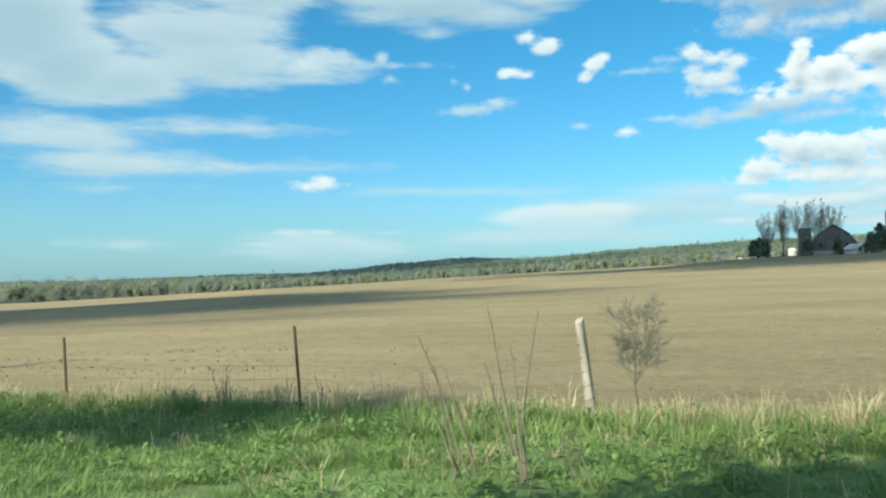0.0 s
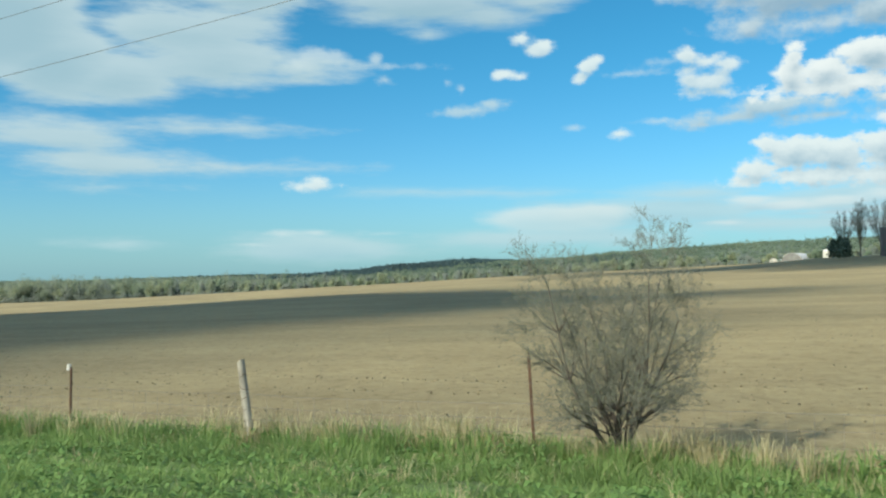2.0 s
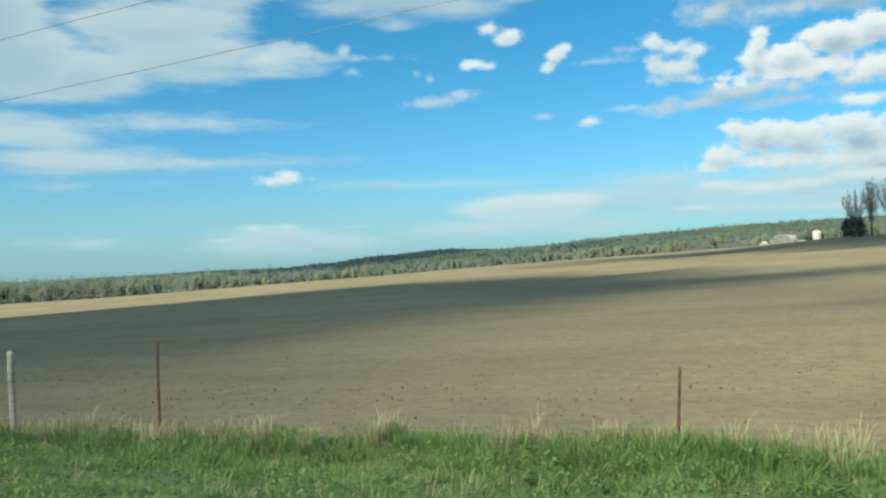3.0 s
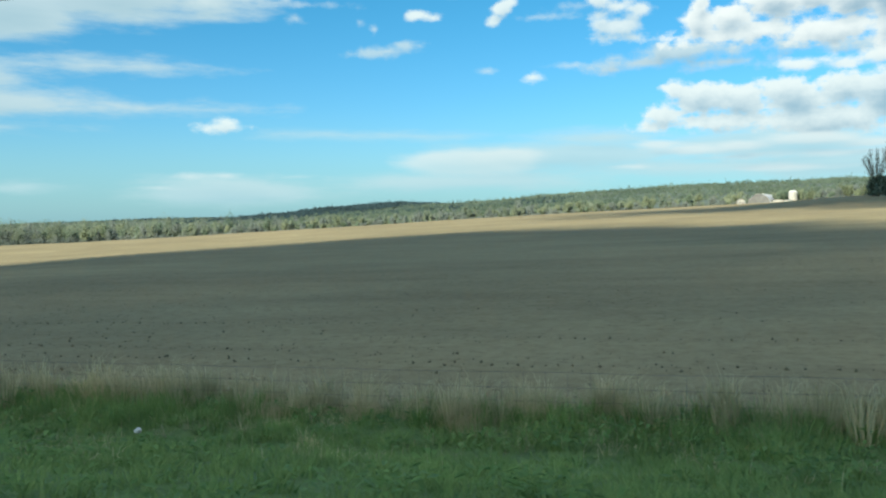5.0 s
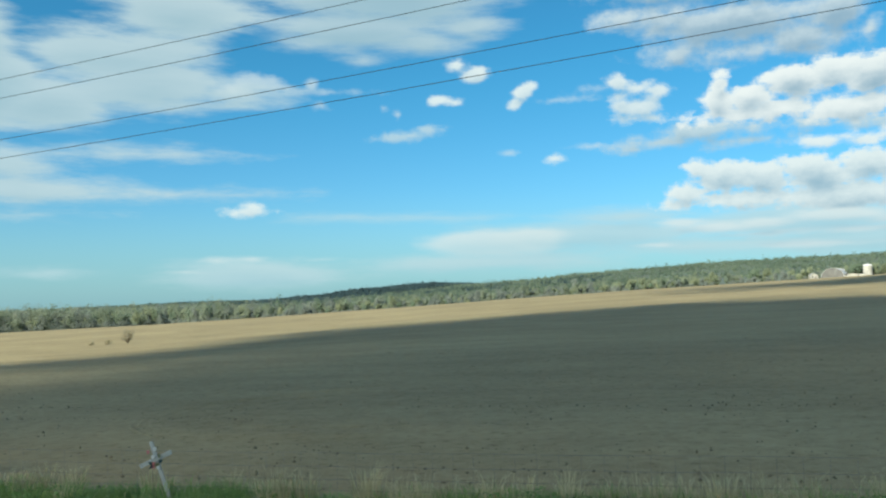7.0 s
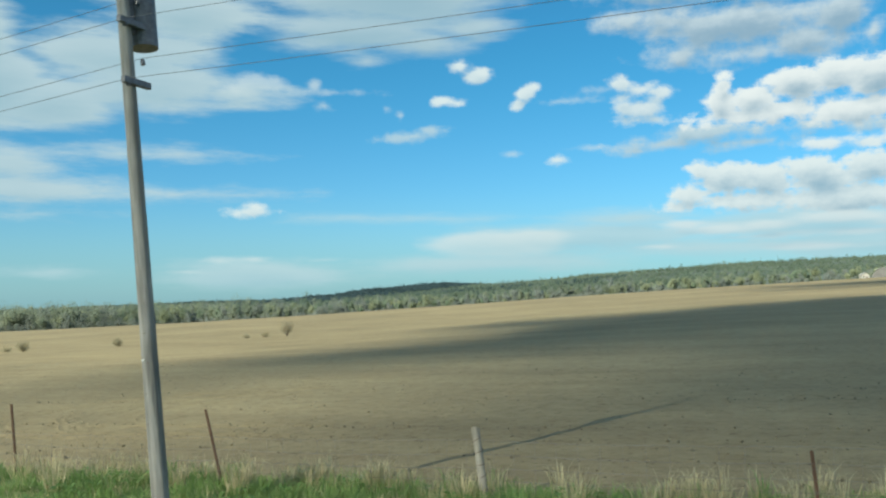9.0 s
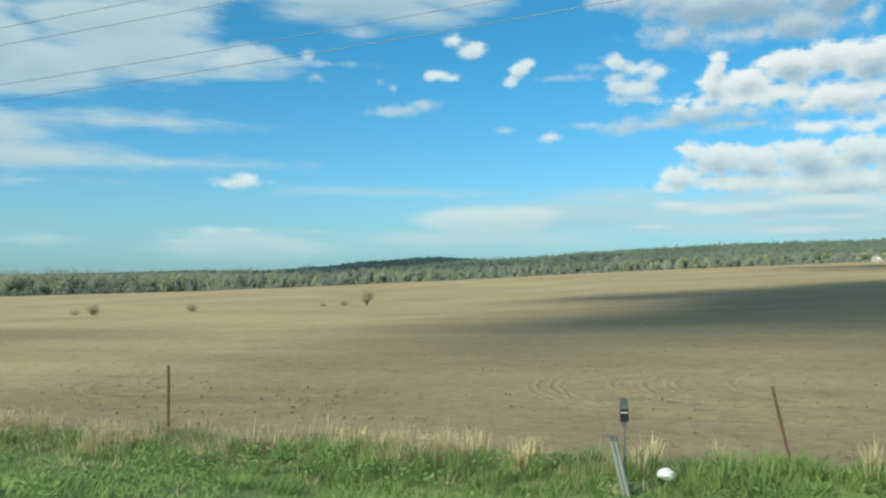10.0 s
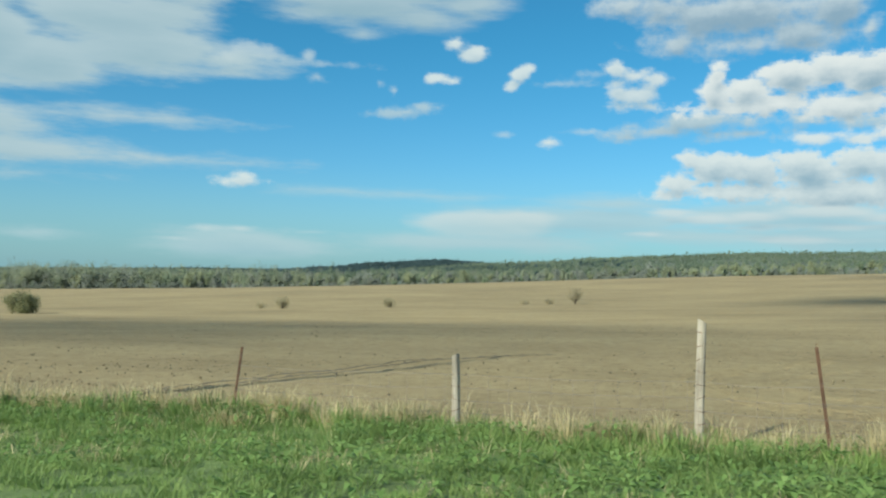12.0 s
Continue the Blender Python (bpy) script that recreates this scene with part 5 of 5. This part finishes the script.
marker_post(-170.07, 9.79)
for dx, dy in ((0.0, 0.0), (-0.06, 0.06)):
    gx, gy = -170.2 + dx, 9.75 + dy
    z = ground_at(gx, gy)
    bm = bmesh.new()
    u = Vector((-0.25, -0.10, 1)).normalized()
    rod(bm, (0, 0, -0.1), u * 0.72, 0.026, 0.020, 10)
    ob = thing("guard_stake", pose(gx + 0.25, gy, z), "dull grey-green cable guard leaning over the grass", "guard stake", "cable guards")
    part("sleeve", bm, SLEEVE, ob)
    bm = bmesh.new()
    rod(bm, u * 0.69, u * 0.74, 0.028, 0.028, 10)
    part("clamp", bm, STEEL, ob)


def memorial(x, y):
    """A small white roadside cross with faded flowers, fallen askew."""
    z0 = ground_at(x, y)
    ob = thing("memorial_cross", leaning(x, y, z0, 0.427), "small tilted white wooden cross with faded flowers", "cross")
    h = 1.02
    bm = bmesh.new()
    block(bm, (0.07, 0.02, h + 0.2), (0, 0, h / 2 - 0.1), bevel=0.004)
    part("upright", bm, GREYPAINT, ob)
    bm = bmesh.new()
    block(bm, (0.66, 0.02, 0.07), (0, -0.022, h - 0.29), None, 0.004)
    part("crossbar", bm, GREYPAINT, ob)
    rng = np.random.default_rng(5)
    for i in range(9):
        bm = bmesh.new()
        for q in range(5):
            a = q * 1.257 + i
            rod(bm, (0, 0, 0), (math.cos(a) * 0.028, -0.02, math.sin(a) * 0.028), 0.004, 0.012, 5)
        f = part("flower", bm, PINK if i % 3 == 0 else (WHITE if i % 3 == 1 else BUDS), ob)
        f.location = (rng.normal(0.02, 0.085), -0.05, h - 0.28 + rng.normal(0, 0.085))
    for i in range(5):
        bm = bmesh.new()
        quad_mesh(bm, [(0, 0, 0), (0.03, -0.01, 0.05), (0.0, -0.02, 0.13), (-0.03, -0.01, 0.05)])
        f = part("leaf", bm, CONIFER, ob)
        f.location = (rng.normal(0.02, 0.07), -0.045, h - 0.36)
        f.rotation_euler = (0, rng.uniform(-2, 2), 0)


memorial(-125.9, 10.92)


def flowers_at_pole(x, y):
    ob = thing("flower_bunch", pose(x, y, ground_at(x, y)), "bunch of faded pale flowers at the foot of a pole", "flowers")
    rng = np.random.default_rng(6)
    for i in range(10):
        p = Vector((rng.normal(0, 0.12), rng.normal(0, 0.08), 0.28 + rng.normal(0, 0.07)))
        bm = bmesh.new()
        rod(bm, (0, 0, 0), p, 0.004, n=4)
        st = part("stem", bm, GRASS, ob)
        bm = bmesh.new()
        for q in range(5):
            a = q * 1.257 + i
            rod(bm, p, p + Vector((math.cos(a) * 0.035, math.sin(a) * 0.03, 0.012)), 0.005, 0.015, 5)
        part("blossom", bm, STRAW if i % 3 else PINK, st)


flowers_at_pole(-97.45, 8.45)


def litter(x, y, size, mat, label, seed):
    rng = np.random.default_rng(seed)
    bm = bmesh.new()
    bmesh.ops.create_icosphere(bm, subdivisions=2, radius=size)
    for q in bm.verts:
        q.co *= 0.75 + 0.5 * rng.random()
        q.co.z *= 0.7
    ob = part("litter", bm, mat)
    ob.location = (x, y, ground_at(x, y) + size * 0.6 + 0.08)
    tagged(ob, label, "litter", "roadside litter")


litter(-169.66, 10.45, 0.10, WHITE, "crumpled white plastic bag lying in the grass", 1)
litter(-192.0, 8.7, 0.07, WHITE, "crumpled white paper lying in the grass", 2)
litter(-91.3, 9.2, 0.05, WHITE, "crumpled white paper lying in the grass", 4)
bm = bmesh.new()
block(bm, (0.09, 0.02, 0.22), (0, 0, 0.32), bevel=0.004)
rod(bm, (0, 0, -0.1), (0, 0, 0.25), 0.006, n=6)
ob = part("survey_flag", bm, ORANGE)
ob.location = (-164.1, 5.0, ground_at(-164.1, 5.0))
tagged(ob, "small orange survey marker in the grass", "marker")


# ---------------------------------------------------------------- grass, weeds and soil
def blades(rng, x, y, h, width, bend, mat, name, label, tris=1):
    """Upright tapering blades, each one a bent strip, at the places x, y."""
    n = len(x)
    z = land(x, y) - 0.02
    a = rng.random(n) * 2 * np.pi
    d = rng.random(n) * 2 * np.pi
    w = width * (0.6 + 0.8 * rng.random(n))
    side = np.stack([np.cos(a), np.sin(a), np.zeros(n)], 1) * w[:, None] / 2
    lean = np.stack([np.cos(d), np.sin(d), np.zeros(n)], 1) * (h * bend * rng.random(n))[:, None]
    base = np.stack([x, y, z], 1)
    up = np.stack([np.zeros(n), np.zeros(n), h], 1)
    if tris == 1:
        v = np.stack([base - side, base + side, base + up + lean], 1).reshape(-1, 3)
        f = np.arange(3 * n).reshape(-1, 3)
    else:
        mid = base + up * 0.6 + lean * 0.3
        v = np.stack([base - side, base + side, mid + side * 0.7, mid - side * 0.7, base + up + lean], 1).reshape(-1, 3)
        o = (np.arange(n) * 5)[:, None]
        f = np.concatenate([o + [[0, 1, 2]], o + [[0, 2, 3]], o + [[3, 2, 4]]], 0)
    ob = attach(name, mesh_of(name, v, f, mat))
    tagged(ob, label, "grass", kind="stuff")


def tufts_of_grass(rng, x, y, h, per, width, splay, mat, name, label, spread=0.03, bent=True):
    """Tufts at the places x, y: each a fountain of arching blades that share one root."""
    n = len(x)
    a = rng.random((n, per)) * 2 * np.pi
    hh = h[:, None] * rng.uniform(0.55, 1.1, (n, per))
    o = splay * hh * rng.uniform(0.15, 1.0, (n, per))
    cx = x[:, None] + np.cos(a) * spread * rng.random((n, per))
    cy = y[:, None] + np.sin(a) * spread * rng.random((n, per))
    z = (land(x, y) - 0.02)[:, None] + np.zeros((n, per))
    out = np.stack([np.cos(a), np.sin(a), np.zeros_like(a)], -1)
    b = a + rng.normal(np.pi / 2, 0.5, (n, per))
    w = width * rng.uniform(0.6, 1.3, (n, per))
    side = np.stack([np.cos(b), np.sin(b), np.zeros_like(b)], -1) * w[..., None] / 2
    root = np.stack([cx, cy, z], -1)
    up = np.zeros_like(root)
    up[..., 2] = hh
    mid = root + out * (o * 0.4)[..., None] + up * 0.72
    tip = root + out * o[..., None] + up * (1.0 - 0.35 * rng.random((n, per, 1)) * splay)
    if not bent:
        v = np.stack([root - side, root + side, tip], 2).reshape(-1, 3)
        tagged(attach(name, mesh_of(name, v, np.arange(len(v)).reshape(-1, 3), mat)), label, "grass", kind="stuff")
        return
    v = np.stack([root - side, root + side, mid + side * 0.85, mid - side * 0.85, tip], 2).reshape(-1, 3)
    q = (np.arange(n * per) * 5)[:, None]
    f = np.concatenate([q + [[0, 1, 2]], q + [[0, 2, 3]], q + [[3, 2, 4]]], 0)
    tagged(attach(name, mesh_of(name, v, f, mat)), label, "grass", kind="stuff")


def leaf_rosettes(rng, x, y, per, size, mat, name, label):
    """Rosettes of drooping kite-shaped leaves held over the grass at the places x, y."""
    n = len(x)
    a = rng.random((n, per)) * 2 * np.pi
    l = size * rng.uniform(0.6, 1.5, (n, per))
    lift = rng.uniform(0.10, 0.24, (n, 1)) * rng.uniform(0.5, 1.1, (n, per))
    out = np.stack([np.cos(a), np.sin(a), np.zeros_like(a)], -1)
    side = np.stack([-np.sin(a), np.cos(a), np.zeros_like(a)], -1) * (l * 0.24)[..., None]
    root = np.stack([x, y, land(x, y)], -1)[:, None] + out * (l * 0.4 + 0.05 * rng.random((n, per)))[..., None]
    root[..., 2] += lift
    mid = root + out * (l * 0.5)[..., None]
    mid[..., 2] += l * rng.uniform(-0.05, 0.45, (n, per))
    tip = root + out * l[..., None]
    tip[..., 2] += l * rng.uniform(-0.3, 0.35, (n, per))
    v = np.stack([root, mid + side, tip, mid - side], 2).reshape(-1, 3)
    f = np.arange(len(v)).reshape(-1, 4)
    tagged(attach(name, mesh_of(name, v, f, mat)), label, "weeds", kind="stuff")


def verge_grass():
    rng = np.random.default_rng(71)
    n = 92000
    s = rng.uniform(-5, 226, n)
    f = fence_line(s)
    y = 3.4 + (f + 0.35 - 3.4) * rng.random(n) ** 0.9
    clump = value_noise(s * 3.2, y * 3.2, 31) * 0.6 + value_noise(s * 0.8, y * 0.8, 32) * 0.4
    keep = rng.random(n) < 0.74 + 0.8 * clump
    s, y, f, clump = s[keep], y[keep], f[keep], clump[keep]
    tall = smooth01((y - (f - 3.2)) / 3.0) * np.interp(s, [0, 112, 128, 230], [0.20, 0.22, 0.17, 0.15])
    h = rng.uniform(0.10, 0.17, len(s)) * (1 + 0.8 * clump) + tall * rng.uniform(0.35, 1.0, len(s)) * (1 + 0.9 * clump)
    tufts_of_grass(rng, -s, y, h, 17, 0.0165, 1.15, GRASS, "verge_grass", "lush green roadside grass in arching clumps", 0.11, False)
    # Broad-leaved weeds in rosettes among the grass.
    n = 15000
    s = rng.uniform(-3, 226, n)
    y = 3.4 + (fence_line(s) + 0.1 - 3.4) * rng.random(n) ** 0.8
    keep = value_noise(s * 0.7, y * 0.9, 36) + rng.normal(0, 0.25, n) > -0.05
    leaf_rosettes(rng, -s[keep], y[keep], 8, 0.085, BROADLEAF, "verge_weeds", "low broad-leaved green weeds among the verge grass")
    # Ranker tufts along the fence.
    c = rng.uniform(-3, 226, 1500)
    y = fence_line(c) + rng.normal(-0.35, 0.35, 1500)
    tufts_of_grass(rng, -c, y, rng.uniform(0.22, 0.46, 1500), 26, 0.013, 0.9, GRASS, "tall_grass", "rank green grass tufts along the fence", 0.10)
    # Last year's dry stalks, thick in places and gone in others.
    c = rng.uniform(-3, 226, 4200)
    keep = value_noise(c * 0.16, c * 0, 41) + value_noise(c * 0.9, c * 0, 42) * 0.7 + rng.normal(0, 0.2, 4200) > 0.02
    c = c[keep]
    y = fence_line(c) + rng.normal(0.12, 0.30, len(c))
    h = rng.uniform(0.24, 0.46, len(c)) * (0.8 + 0.9 * rng.random(len(c)) ** 3)
    tufts_of_grass(rng, -c, y, h, 20, 0.0085, 0.95, STRAW, "dry_grass", "pale straw-coloured dead grass along the fence", 0.14)
    # A few tall plumes.
    c = np.concatenate([rng.uniform(-3, 226, 480), rng.uniform(76, 116, 130)])
    y = fence_line(c) + rng.normal(0.0, 0.35, len(c))
    tufts_of_grass(rng, -c, y, rng.uniform(0.4, 0.6, len(c)) * np.interp(c, [0, 70, 80, 112, 125, 230], [1, 1, 1.35, 1.35, 1, 1]), 52, 0.011, 0.8, STRAW, "dry_grass", "tall pale plumes of dead grass along the fence", 0.16)
    # Thick standing patches of straw.
    for a, b, many, tall in ((195.4, 202.4, 400, 0.52), (188.0, 195.0, 90, 0.34), (203.5, 206, 45, 0.34), (169.0, 174.5, 120, 0.36), (176.0, 186.5, 170, 0.40), (29.5, 37.0, 150, 0.30), (209.5, 212.5, 60, 0.34), (84, 96, 26, 0.55)):
        heads = max(3, many // 11)
        own = rng.integers(0, heads, many)
        c = rng.uniform(a, b, heads)[own] + rng.normal(0, 0.16, many)
        y = fence_line(c) + rng.normal(-0.12, 0.26, heads)[own] + rng.normal(0, 0.1, many)
        tufts_of_grass(rng, -c, y, tall * rng.uniform(0.5, 1.3, heads)[own] * rng.uniform(0.6, 1.15, many), 30, 0.0075, 0.8, STRAW, "dry_grass", "thick standing patch of straw-coloured dead grass", 0.16)
    # Dead stalks and matted thatch scattered through the verge.
    c = rng.uniform(-3, 226, 5200)
    y = fence_line(c) - 5.2 * rng.random(5200) ** 1.5
    keep = value_noise(c * 0.4, y * 0.8, 43) + rng.normal(0, 0.3, 5200) > 0.12
    c, y = c[keep], y[keep]
    tufts_of_grass(rng, -c, y, rng.uniform(0.12, 0.26, len(c)), 12, 0.007, 1.9, STRAW, "dry_grass", "matted pale dead grass among the green verge", 0.10)
    c = rng.uniform(-3, 226, 2600)
    keep = value_noise(c * 0.5, c * 0, 44) + rng.normal(0, 0.3, 2600) > 0.0
    c = c[keep]
    y = fence_line(c) + rng.uniform(-1.3, 0.25, len(c))
    tufts_of_grass(rng, -c, y, rng.uniform(0.14, 0.30, len(c)), 11, 0.0065, 1.5, STRAW, "dry_grass", "bent pale dead grass along the edge of the verge", 0.12)
    m = 5000
    s = rng.uniform(-3, 226, m)
    y = fence_line(s) - 4.5 * rng.random(m) ** 1.6
    blades(rng, -s, y, rng.uniform(0.15, 0.36, m), 0.006, 0.7, STRAW, "dry_grass", "thin pale dead stalks among green verge grass", 3)
    # Matted dry grass by the first posts.
    m = 1500
    s = np.abs(rng.normal(0, 3.0, m)) - 3.0
    y = fence_line(s) + rng.normal(-0.25, 0.45, m)
    tufts_of_grass(rng, -s, y, rng.uniform(0.2, 0.5, m), 18, 0.0085, 1.5, STRAW, "dry_grass", "matted straw-coloured dead grass by a fence post", 0.12)


verge_grass()


def weed(x, y, h, seed, n, label, lean=-0.12, vary=0.12):
    """Tall dead stalks of last year's weeds with short side shoots."""
    rng = np.random.default_rng(seed)
    ob = thing("dead_weed", pose(x, y, ground_at(x, y) - 0.03), label, "weed", "dead weeds")
    for q in range(n):
        p = Vector((rng.normal(0, 0.06), rng.normal(0, 0.06), 0.0))
        d = Vector((lean + rng.normal(0, vary), rng.normal(0, 0.06), 1.0))
        hh = h * rng.uniform(0.55, 1.05)
        pts, shoots = [p.copy()], []
        for k in range(8):
            p = p + d.normalized() * (hh / 8)
            pts.append(p.copy())
            if k > 3:
                side = Vector(rng.normal(0, 1, 3))
                side.z = abs(side.z) + 0.8
                shoots.append((p.copy(), p + side.normalized() * rng.uniform(0.04, 0.10)))
            d = d + Vector(rng.normal(0, 0.05, 3))
        stalk = attach("stalk", mesh_of("stalk", *cable(pts, 0.0025 + 0.0075 * h, 5, 0.45), STALK), ob)
        for a, b in shoots:
            bm = bmesh.new()
            rod(bm, a, b, 0.005, 0.003, 4)
            part("side_shoot", bm, STALK, stalk)


weed(-6.05, 6.0, 1.45, 81, 4, "tall dead brown weed stalks standing in the verge", -0.14, 0.05)
weed(-6.55, 6.0, 1.2, 82, 4, "tall dead brown weed stalks leaning in the verge", -0.3, 0.07)
weed(-6.3, 6.2, 0.8, 83, 2, "short dead brown weed stalks standing in the verge")
weed(-5.4, 5.9, 0.45, 84, 2, "short pale dead weed stalks in the verge")
weed(-8.9, 9.9, 0.7, 85, 3, "dead brown weed stalks at the fence")
for i in range(12):
    weed(-9.6 - i * 0.33, 10.05 + 0.3 * math.sin(i * 2.1), 0.55 + 0.2 * math.sin(i * 1.7), 90 + i, 3, "dead brown weed stalks at the fence")


def soil_clods():
    rng = np.random.default_rng(72)
    n = 34000
    s = rng.uniform(-5, 236, n)
    y = fence_line(s) + 0.6 + rng.random(n) ** 1.8 * 45
    keep = value_noise(s * 0.35, y * 0.5, 51) + rng.normal(0, 0.4, n) > 0.05
    s, y = s[keep], y[keep]
    # Rows of lug marks along the headland, broken here and there: dark clods for their shaded pits.
    ls, ly = [], []
    for off in (1.5, 1.9, 3.4, 3.8, 5.6, 7.2, 9.5, 12.5):
        q = np.arange(-5, 236, 0.28) + rng.normal(0, 0.03, 861)
        on = value_noise(q * 0.09, q * 0 + off, 52) > 0.08
        q = q[on]
        ls.append(q)
        ly.append(fence_line(q) + off + 0.35 * value_noise(q * 0.05, q * 0, 53) + 0.07 * np.where(np.arange(len(q)) % 2, 1, -1))
    s, y = np.concatenate([s] + ls), np.concatenate([y] + ly)
    r = rng.lognormal(-4.0, 0.5, len(s))
    r[-sum(len(q) for q in ls):] *= 1.5
    r = np.minimum(r, 0.036 + 0.008 * rng.random(len(s)))
    V = np.array([(1, 0, 0), (-1, 0, 0), (0, 1, 0), (0, -1, 0), (0, 0, 1), (0, 0, -0.6)], float)
    F = np.array([(0, 2, 4), (2, 1, 4), (1, 3, 4), (3, 0, 4), (2, 0, 5), (1, 2, 5), (3, 1, 5), (0, 3, 5)])
    jit = 1 + rng.normal(0, 0.25, (len(s), 6, 1))
    a = rng.random(len(s)) * 6.28
    R = np.stack([np.stack([np.cos(a), -np.sin(a)], -1), np.stack([np.sin(a), np.cos(a)], -1)], 1)
    v = V[None] * jit * r[:, None, None]
    v[..., :2] = np.einsum("nij,nkj->nki", R, v[..., :2])
    v += np.stack([-s, y, land(-s, y) + r * 0.3], -1)[:, None]
    f = F[None] + (np.arange(len(s)) * 6)[:, None, None]
    ob = attach("soil_clods", mesh_of("soil_clods", v.reshape(-1, 3), f.reshape(-1, 3), CLODS))
    tagged(ob, "crumbled brown soil clods strewn over the tilled field", "soil", kind="stuff")


soil_clods()


def soil_strip(path, seed, label, width=0.42, deep=1.0):
    """Pressed tread along a path: two raised lips and a row of lug marks between them. Above deep 2 its middle is
    coloured as shade.
    """
    rng = np.random.default_rng(seed)
    pts = np.array(path, float)
    # even steps along the path
    d = np.concatenate([[0], np.cumsum(np.linalg.norm(np.diff(pts, axis=0), axis=1))])
    t = np.arange(0, d[-1], 0.12)
    x, y = np.interp(t, d, pts[:, 0]), np.interp(t, d, pts[:, 1])
    tx, ty = np.gradient(x), np.gradient(y)
    l = np.hypot(tx, ty)
    nx, ny = -ty / l, tx / l
    prof = [(-1.1, -0.05), (-0.6, -0.004), (-0.4, 0.002), (-0.3, -0.012), (0.3, -0.012), (0.4, 0.002), (0.6, -0.004), (1.1, -0.05)]
    m = len(prof)
    v = np.zeros((len(t), m, 3))
    for j, (o, hgt) in enumerate(prof):
        px, py = x + nx * o * width * 1.4, y + ny * o * width * 1.4
        lug = np.where((np.arange(len(t)) // 2) % 2 == 0, 0.012 * deep, -0.005 * deep) if abs(o) < 0.35 and deep > 1 else 0.0
        v[:, j] = np.stack([px, py, land(px, py) + 0.02 + hgt * (0.7 + 0.5 * rng.random(len(t))) + lug], 1)
    i, j = np.meshgrid(np.arange(len(t) - 1), np.arange(m - 1), indexing="ij")
    a = (i * m + j).ravel()
    ob = attach("soil_strip", mesh_of("soil_strip", v.reshape(-1, 3), np.stack([a, a + 1, a + m + 1, a + m], 1), [SOIL, SHADESOIL], ((abs(j.ravel() - 3) < 2) & (deep > 2)).astype(int), True))
    tagged(ob, label, "tyre track", kind="stuff")


def hook(cx, cy, r):
    """A run along the headland that swings round and heads up the field."""
    pts = [(cx + 4, cy - r + 0.2)]
    for a in np.linspace(-90, -195, 22):
        pts.append((cx + r * math.cos(radians(a)), cy + r * math.sin(radians(a))))
    pts.append((cx - r * 0.35, cy + r * 1.3))
    return pts


for i, (cx, cy, r, deep) in enumerate([(-168.8, 22.0, 5.6, 0.6), (-166.0, 22.2, 5.6, 0.6), (-182.3, 21.4, 5.5, 1.9), (-130.0, 23.7, 6.0, 0.8), (-200.5, 19.9, 5.2, 1.4)]):
    for k in (0.0, 0.55, 2.0):
        soil_strip(hook(cx, cy, r - k), 400 + i, "curved tractor tyre track pressed into the tilled soil", 0.17, deep)
# A straight dark strip up the field, painted where a pole's shadow lies.
for k in (0.0, 0.5):
    soil_strip([(-216.1 + k, 12.6), (-215.0 + k, 16.6), (-213.5 + k, 22.5), (-210.5 + k, 26.0)], 420, "dark strip on the tilled soil standing for a pole shadow", 0.15, 2.4)
